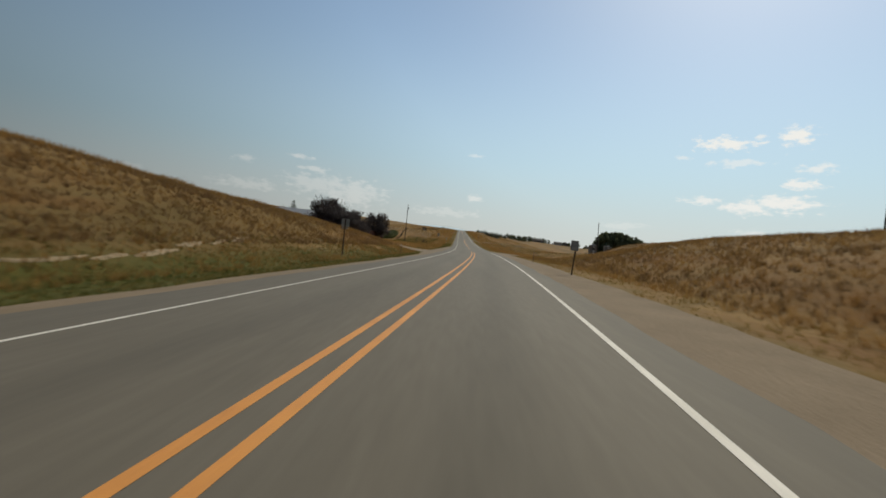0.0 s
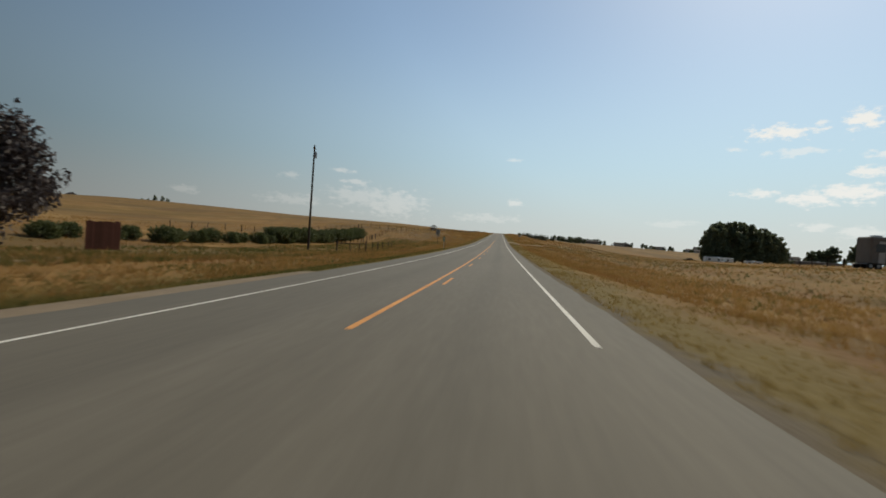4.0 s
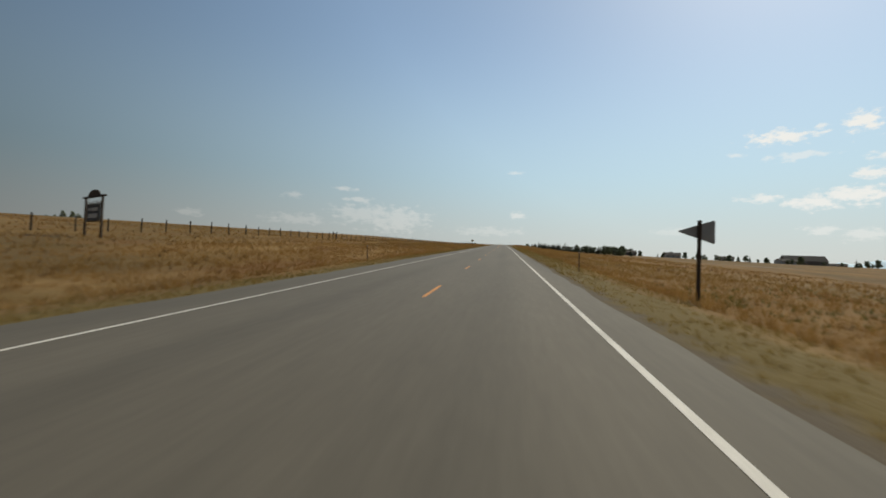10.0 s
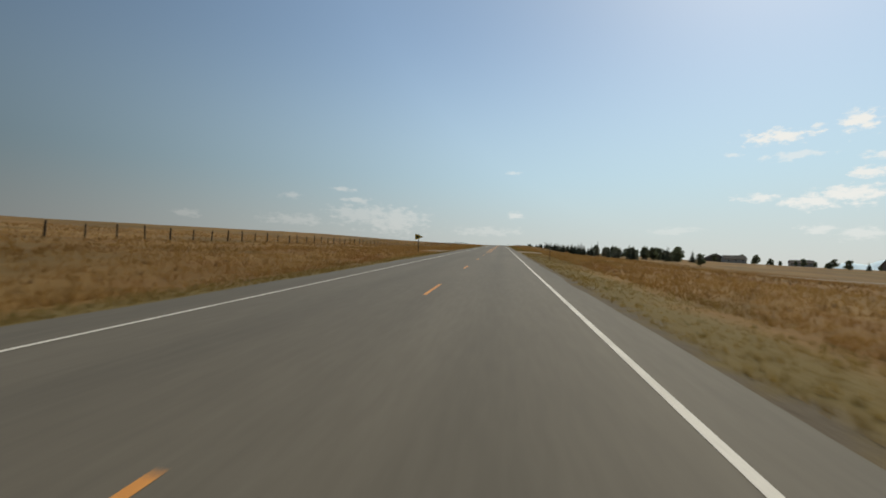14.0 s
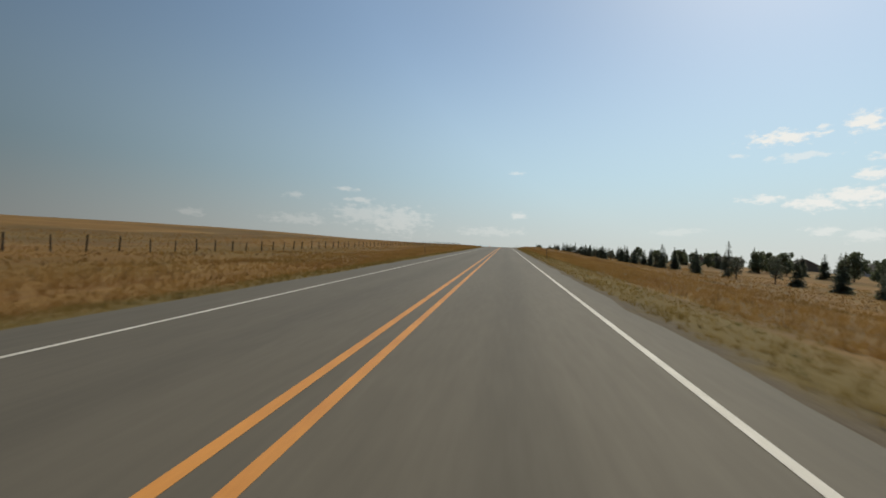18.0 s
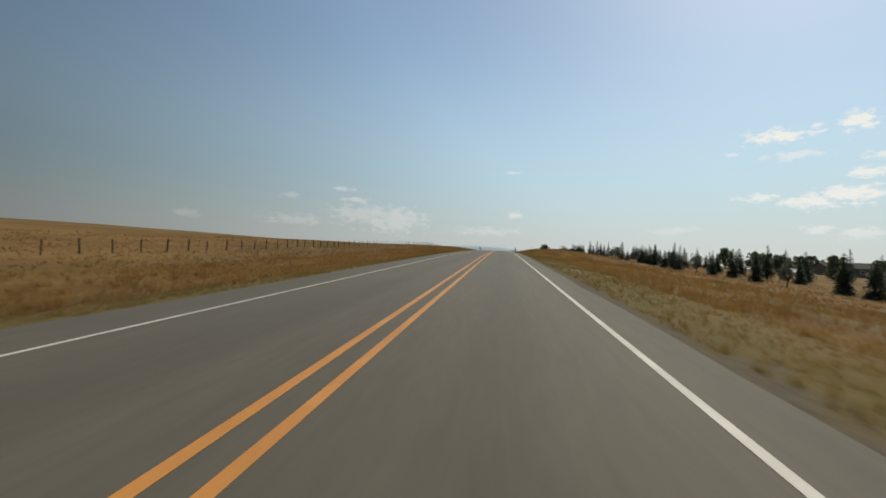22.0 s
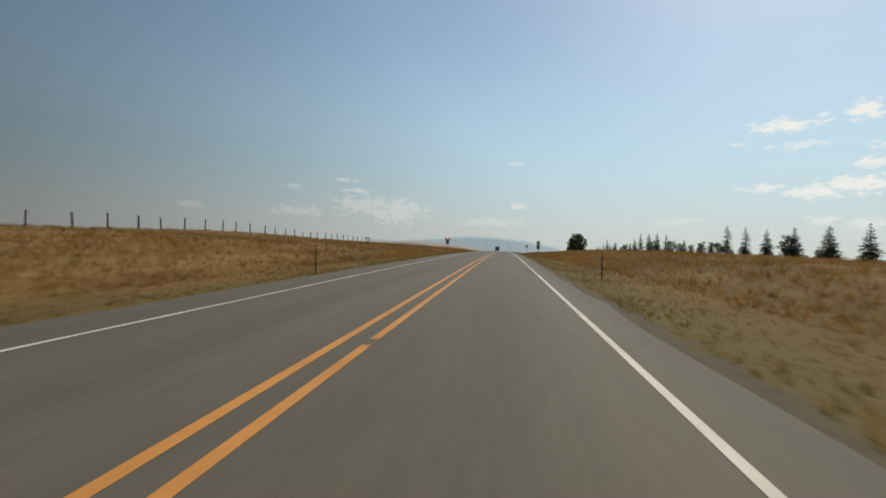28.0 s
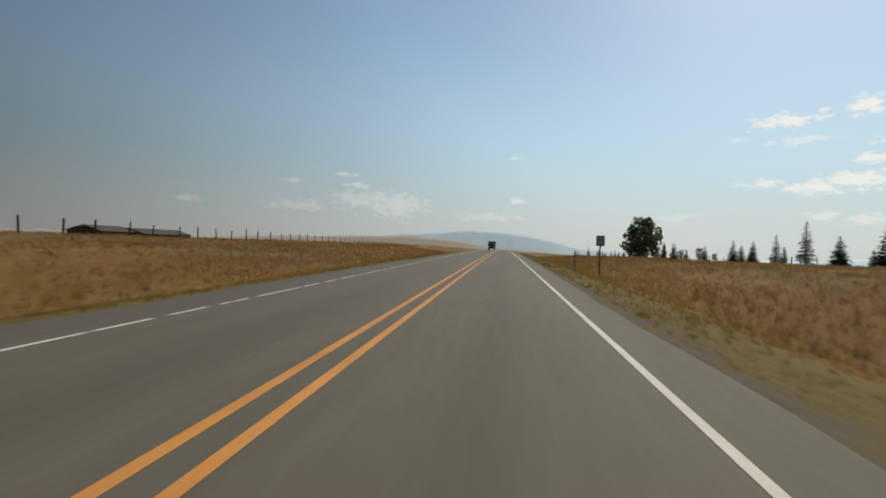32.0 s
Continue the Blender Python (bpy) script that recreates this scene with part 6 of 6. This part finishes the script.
def place_buildings():
    gable("pole_barn", "low open pole barn with a pale corrugated metal roof", spot(117.3, -45.5, 0.1), 15, 9.5, 1.8, 4.6, M_GREY_PANEL, M_METAL_ROOF, turn=-90, open_side=True, category="barn")
    camper(spot(121.2, -33.7), 8.3, 2.95, "long white travel trailer parked behind the red board fence", name="travel_trailer")
    gable("shed", "small dark-roofed shed on the grassy rise", spot(187, -131, 1.3), 10, 9, 1.5, 3.3, M_GREY_PANEL, M_DARK_ROOF, category="shed")
    gable("farmhouse", "distant dark-roofed house on the western skyline", spot(735, -680, 0.2), 24, 14, 5.0, 9.6, M_GREY_PANEL, M_DARK_ROOF, turn=60, windows=2)
    camper(spot(325, 100.7), 12, 3.3, "long white camper parked under the cottonwoods", turn=92)
    camper(spot(325, 115.5), 7, 2.8, "small white camper parked under the cottonwoods", turn=88, windows=2)
    camper(spot(297, 124), 16, 3.4, "long grey box trailer parked beside the grove", turn=90, body=M_GREY_PANEL, name="box_trailer", windows=1)
    camper(spot(170, 47.6), 2.6, 3.9, "tall faded cargo box in the pasture", turn=90, name="cargo_box", windows=1, body=M_GREY_PANEL)
    camper(spot(173, 54), 2.4, 3.7, "tall grey cargo box in the pasture", turn=90, name="cargo_box", windows=1, body=M_GREY_PANEL)
    gable("farmhouse", "faded siding farmhouse beside the cottonwoods", spot(330, 142, 0.2), 12, 8, 3.0, 5.0, M_SIDING, M_DARK_ROOF, turn=80, windows=3)
    pickup(spot(314, 84), "dark pickup parked by the campers", M_TYRE, 8)
    pickup(spot(312, 118), "faded blue car parked by the grove", M_BLUE_PAINT, 0)
    pickup(spot(321, 101.5), "white car parked by the campers", M_WHITE_PANEL, 20)
    backhoe(spot(197, 86), 190)
    houses = [(800, 187, 13, 18, 3.4, 8.0, M_GREY_PANEL, M_DARK_ROOF, -12, "dark gabled house among distant trees"),
              (690, 255, 30, 14, 3.6, 8.0, M_GREY_PANEL, M_DARK_ROOF, 80, "long low distant building with a dark roof"),
              (715, 205, 13, 8, 2.8, 4.6, M_SIDING, M_DARK_ROOF, 70, "small pale distant house"),
              (660, 225, 14, 8, 2.8, 4.4, M_SIDING, M_DARK_ROOF, 100, "distant shed with a dark roof"),
              (610, 300, 16, 9, 2.8, 4.6, M_SIDING, M_DARK_ROOF, 85, "low pale house among distant trees"),
              (640, 345, 22, 10, 3.0, 5.4, M_GREY_PANEL, M_DARK_ROOF, 95, "long distant shed with a dark roof"),
              (780, 340, 18, 10, 3.0, 5.0, M_GREY_PANEL, M_DARK_ROOF, 60, "low pale house among distant trees"),
              (840, 200, 14, 9, 3.0, 5.4, M_SIDING, M_DARK_ROOF, 85, "distant pale house behind the windbreak"),
              (560, 380, 16, 9, 3.0, 5.0, M_SIDING, M_DARK_ROOF, 90, "distant pale house with a dark roof"),
              (790, 135, 22, 11, 3.5, 5.6, M_GREY_PANEL, M_DARK_ROOF, 88, "long dark-roofed building behind the windbreak"),
              (690, 150, 12, 8, 3.0, 5.0, M_SIDING, M_DARK_ROOF, 80, "pale house with a dark roof behind the tree row")]
    for y, d, ln, dp, ea, ri, wall, roof, turn, label in houses:
        gable("house", label, spot(y, d, 0.3), ln, dp, ea, ri, wall, roof, turn, windows=3)
    for y, d, ln in ((975.5, -101, 11), (991.5, -100, 20)):
        gable("farm_shed", "long low dark farm shed beyond the fence", spot(y, d, 0.2), ln, 9, 3.2, 4.5, M_DARK_WOOD, M_DARK_ROOF, turn=4, category="shed")
    for k, (y, d) in enumerate(((1500, -40), (1530, -62), (1560, -30), (1480, -80))):
        gable("farm_building", "small distant farm building beside the highway", spot(y, d, 0.2), 14, 8, 3, 5, M_SIDING, M_DARK_ROOF if k % 2 else M_METAL_ROOF, 20 * k, windows=2, category="barn")
    oncoming_truck(1020)


place_buildings()


# ---- distance ----


def range_of_hills(name, label, ridge, mat, seed, rough):
    """A long ridge far off: ridge holds (x, y, crest height); it slopes to the plain on both sides."""
    pts = np.array(ridge, float)
    x = np.linspace(pts[0, 0], pts[-1, 0], 260)
    y, z = np.interp(x, pts[:, 0], pts[:, 1]), np.interp(x, pts[:, 0], pts[:, 2])
    kern = np.hanning(13) / np.hanning(13).sum()
    z = np.convolve(np.pad(z, 6, mode="edge"), kern, "valid")
    z = z + rough * (ripple(x, y, 420, seed) + 0.5 * ripple(x, y, 150, seed + 1) + 0.2 * ripple(x, y, 60, seed + 2))
    rows_x, rows_y, rows_z = [], [], []
    for k in range(9):
        u = k / 8
        rows_x.append(x)
        rows_y.append(y - 380 * (1 - u))
        rows_z.append(-90 + (z + 90) * u ** 0.8 + (0 if k in (0, 8) else 1) * rough * 0.6 * ripple(x, y + 400 * u, 130, seed + 5))
    rows_x.append(x), rows_y.append(y + 120), rows_z.append(np.full_like(x, -90))
    xs, ys, zs = np.array(rows_x), np.array(rows_y), np.array(rows_z)
    ob = new(name, sheet(name, xs, ys, zs, xs * 0, mat))
    return tagged(ob, label, "hills", kind="structure")


range_of_hills("backdrop_blue_range", "hazy blue mountain range on the horizon", [(-1725, 4170, -20), (-1285, 4231, 26), (-846, 4291, 104), (-582, 4327, 124), (-273, 4370, 158), (-8, 4406, 145), (214, 4436, 122), (392, 4460, 85), (571, 4484, 40), (925, 4532, 10), (1300, 4560, -10)], M_HAZE_BLUE, 31, 6)
range_of_hills("backdrop_tan_hills", "hazy tan hills on the horizon", [(-2925, 3099, 34), (-2268, 3188, 38), (-1775, 3256, 30), (-1448, 3300, 46), (-956, 3368, 62), (-562, 3421, 74), (-299, 3457, 62), (-68, 3488, 27), (229, 3528, 4), (600, 3560, -14)], M_HAZE_TAN, 41, 4)
range_of_hills("backdrop_pale_range", "hazy pale blue mountains on the eastern horizon", [(1500, 4400, -20), (2300, 4360, 10), (2618, 4389, 38), (2808, 4412, 105), (2953, 4432, 80), (3095, 4449, 135), (3278, 4473, 140), (3700, 4000, 150), (4200, 3000, 120)], M_HAZE_PALE, 51, 9)

# ---- grass ----


def grass(name, label, side, d0, d1, y0, y1, count, high, blades, mat, seed, keep=None, wide=0.012, lean=0.35):
    """Tufts of blades scattered over a band beside the road, one object of loose triangles."""
    r = np.random.RandomState(seed)
    y = r.uniform(y0, y1, count)
    d = side * (d0 + (d1 - d0) * r.uniform(0, 1, count) ** 1.25)
    patch = ripple(y * 1.0, d * 1.6, 11, seed + 1) + 0.6 * ripple(y, d, 3.5, seed + 2)
    ok = patch > r.uniform(-1.25, 0.15, count)
    ok &= ~on_gravel(y, d)
    if keep is not None:
        ok &= keep(y, d, patch)
    y, d, patch = y[ok], d[ok], patch[ok]
    n = len(y)
    x, z = road_x(y) + d, np.asarray(ground_at(y, d)) - 0.03
    foot = np.repeat(np.stack([x, y, z], -1), blades, 0)
    tall = np.repeat(high * (0.75 + 0.5 * np.clip(patch + 0.3, 0, 1)), blades) * r.uniform(0.55, 1.2, n * blades)
    ang = r.uniform(0, 6.28, n * blades)
    out = np.stack([np.cos(ang), np.sin(ang), 0 * ang], -1)
    foot = foot + out * r.uniform(0, 0.16, (n * blades, 1)) * (high / 0.4)
    face = r.uniform(0, 6.28, n * blades)
    w = np.stack([np.cos(face), np.sin(face), 0 * face], -1) * (wide * r.uniform(0.7, 1.4, (n * blades, 1)))
    tip = foot + out * (tall * r.uniform(0.05, lean, n * blades) * 2)[:, None] + np.stack([0 * tall, 0 * tall, tall], -1)
    ob = new(name, soup(name, np.stack([foot - w, foot + w, tip], 1), mat))
    return tagged(ob, label, "grass", kind="stuff")


def on_gravel(y, d):
    """Where the gravel side roads lie."""
    hit = (d < -4) & (d > -75) & (np.abs(y - np.interp(-d, [5, 8, 12, 17, 24, 34, 50, 75], [79, 77, 74, 72.5, 73, 76, 80, 84])) < 2.1 + 12.5 * np.exp((d + 5.2) / 4.5))
    hit |= (d > 4) & (np.abs(y - np.interp(d, [5, 9, 15, 22, 34, 60, 100], [97, 97, 98, 101, 109, 118, 126])) < 7.9 + 8 * np.exp(-(d - 4.6) / 4.5))
    hit |= (d > 4) & (d < 7) & (y < 92)
    hit |= (d > 4) & (np.abs(y - 266 - np.clip(d - 13, 0, 40) * 0.75) < 2.5 + 6.0 * np.exp(-(d - 4.6) / 4.5))
    hit |= (d > 4) & (np.abs(y - 463.5) < 4.1 + 5.5 * np.exp(-(d - 4.6) / 4.5))
    hit |= (d < -4) & (d > -12.2) & (np.abs(y - 466) < 7.4 + 2.0 * np.exp((d + 5.2) / 4.5))
    hit |= (d < -4) & (d > -6.5 - 1.6 * np.clip((y - 54) / 14, 0, 1) * np.clip((128 - y) / 30, 0, 1)) & (y < 128)
    return hit


GREEN = "short half-green grass along the edge of the road"
DRY = "tall dry golden grass beside the highway"
FIELD = "dry golden prairie grass on the open slopes"
for side, tag, e0 in ((-1, 0, 5.75), (1, 10, 5.0)):
    grass("verge_grass", GREEN, side, e0, 9.6, 2, 960, 66000, 0.15, 5, M_GREEN_BLADES, 200 + tag, wide=0.011)
    grass("roadside_grass", DRY, side, 8.5, 20, 4, 960, 84000, 0.31, 5, M_DRY_BLADES, 230 + tag, wide=0.014)
    grass("slope_grass", FIELD, side, 17, 62, 8, 980, 76000, 0.28, 5, M_DRY_BLADES, 260 + tag, wide=0.02)
grass("pale_seed_grass", "pale feathery seed grass along the foot of the slope", -1, 9, 15, 4, 960, 9000, 0.5, 6, M_DRY_BLADES, 330, wide=0.010)
grass("pale_seed_grass", "pale feathery seed grass beside the road", 1, 8.5, 14, 4, 960, 9000, 0.5, 6, M_DRY_BLADES, 340, wide=0.010)
grass("crest_grass", "tall golden grass along the crest of the road cutting", -1, 23, 33, 2, 80, 9000, 0.55, 6, M_DRY_BLADES, 350, wide=0.014)
LUSH = "short green grass on the moist verge"
grass("green_verge_grass", LUSH, -1, 5.9, 12.5, 4, 180, 26000, 0.16, 5, M_LUSH_BLADES, 360, wide=0.012)
grass("green_verge_grass", LUSH, -1, 14, 30, 118, 235, 14000, 0.25, 5, M_LUSH_BLADES, 370, wide=0.02)
grass("green_verge_grass", LUSH, 1, 9, 15, 55, 90, 2600, 0.16, 5, M_LUSH_BLADES, 380, wide=0.012)
grass("green_verge_grass", LUSH, 1, 10, 40, 125, 300, 11000, 0.22, 5, M_LUSH_BLADES, 390, wide=0.02)
grass("green_verge_grass", LUSH, -1, 6.0, 8.2, 180, 960, 1800, 0.13, 5, M_LUSH_BLADES, 400, wide=0.012)
grass("green_verge_grass", LUSH, 1, 5.3, 8.4, 300, 960, 1800, 0.13, 5, M_LUSH_BLADES, 410, wide=0.012)
WEEDS = "dark brown dry weeds scattered through the grass"
grass("dry_weeds", WEEDS, -1, 11.5, 25, 2, 78, 9000, 0.30, 8, M_WEEDS, 430, wide=0.018)
grass("dry_weeds", WEEDS, 1, 9, 30, 2, 92, 8000, 0.30, 8, M_WEEDS, 440, wide=0.018)
grass("dry_weeds", WEEDS, -1, 10, 36, 75, 960, 4500, 0.30, 8, M_WEEDS, 450, wide=0.02)
grass("dry_weeds", WEEDS, 1, 9, 36, 82, 960, 4500, 0.30, 8, M_WEEDS, 460, wide=0.02)
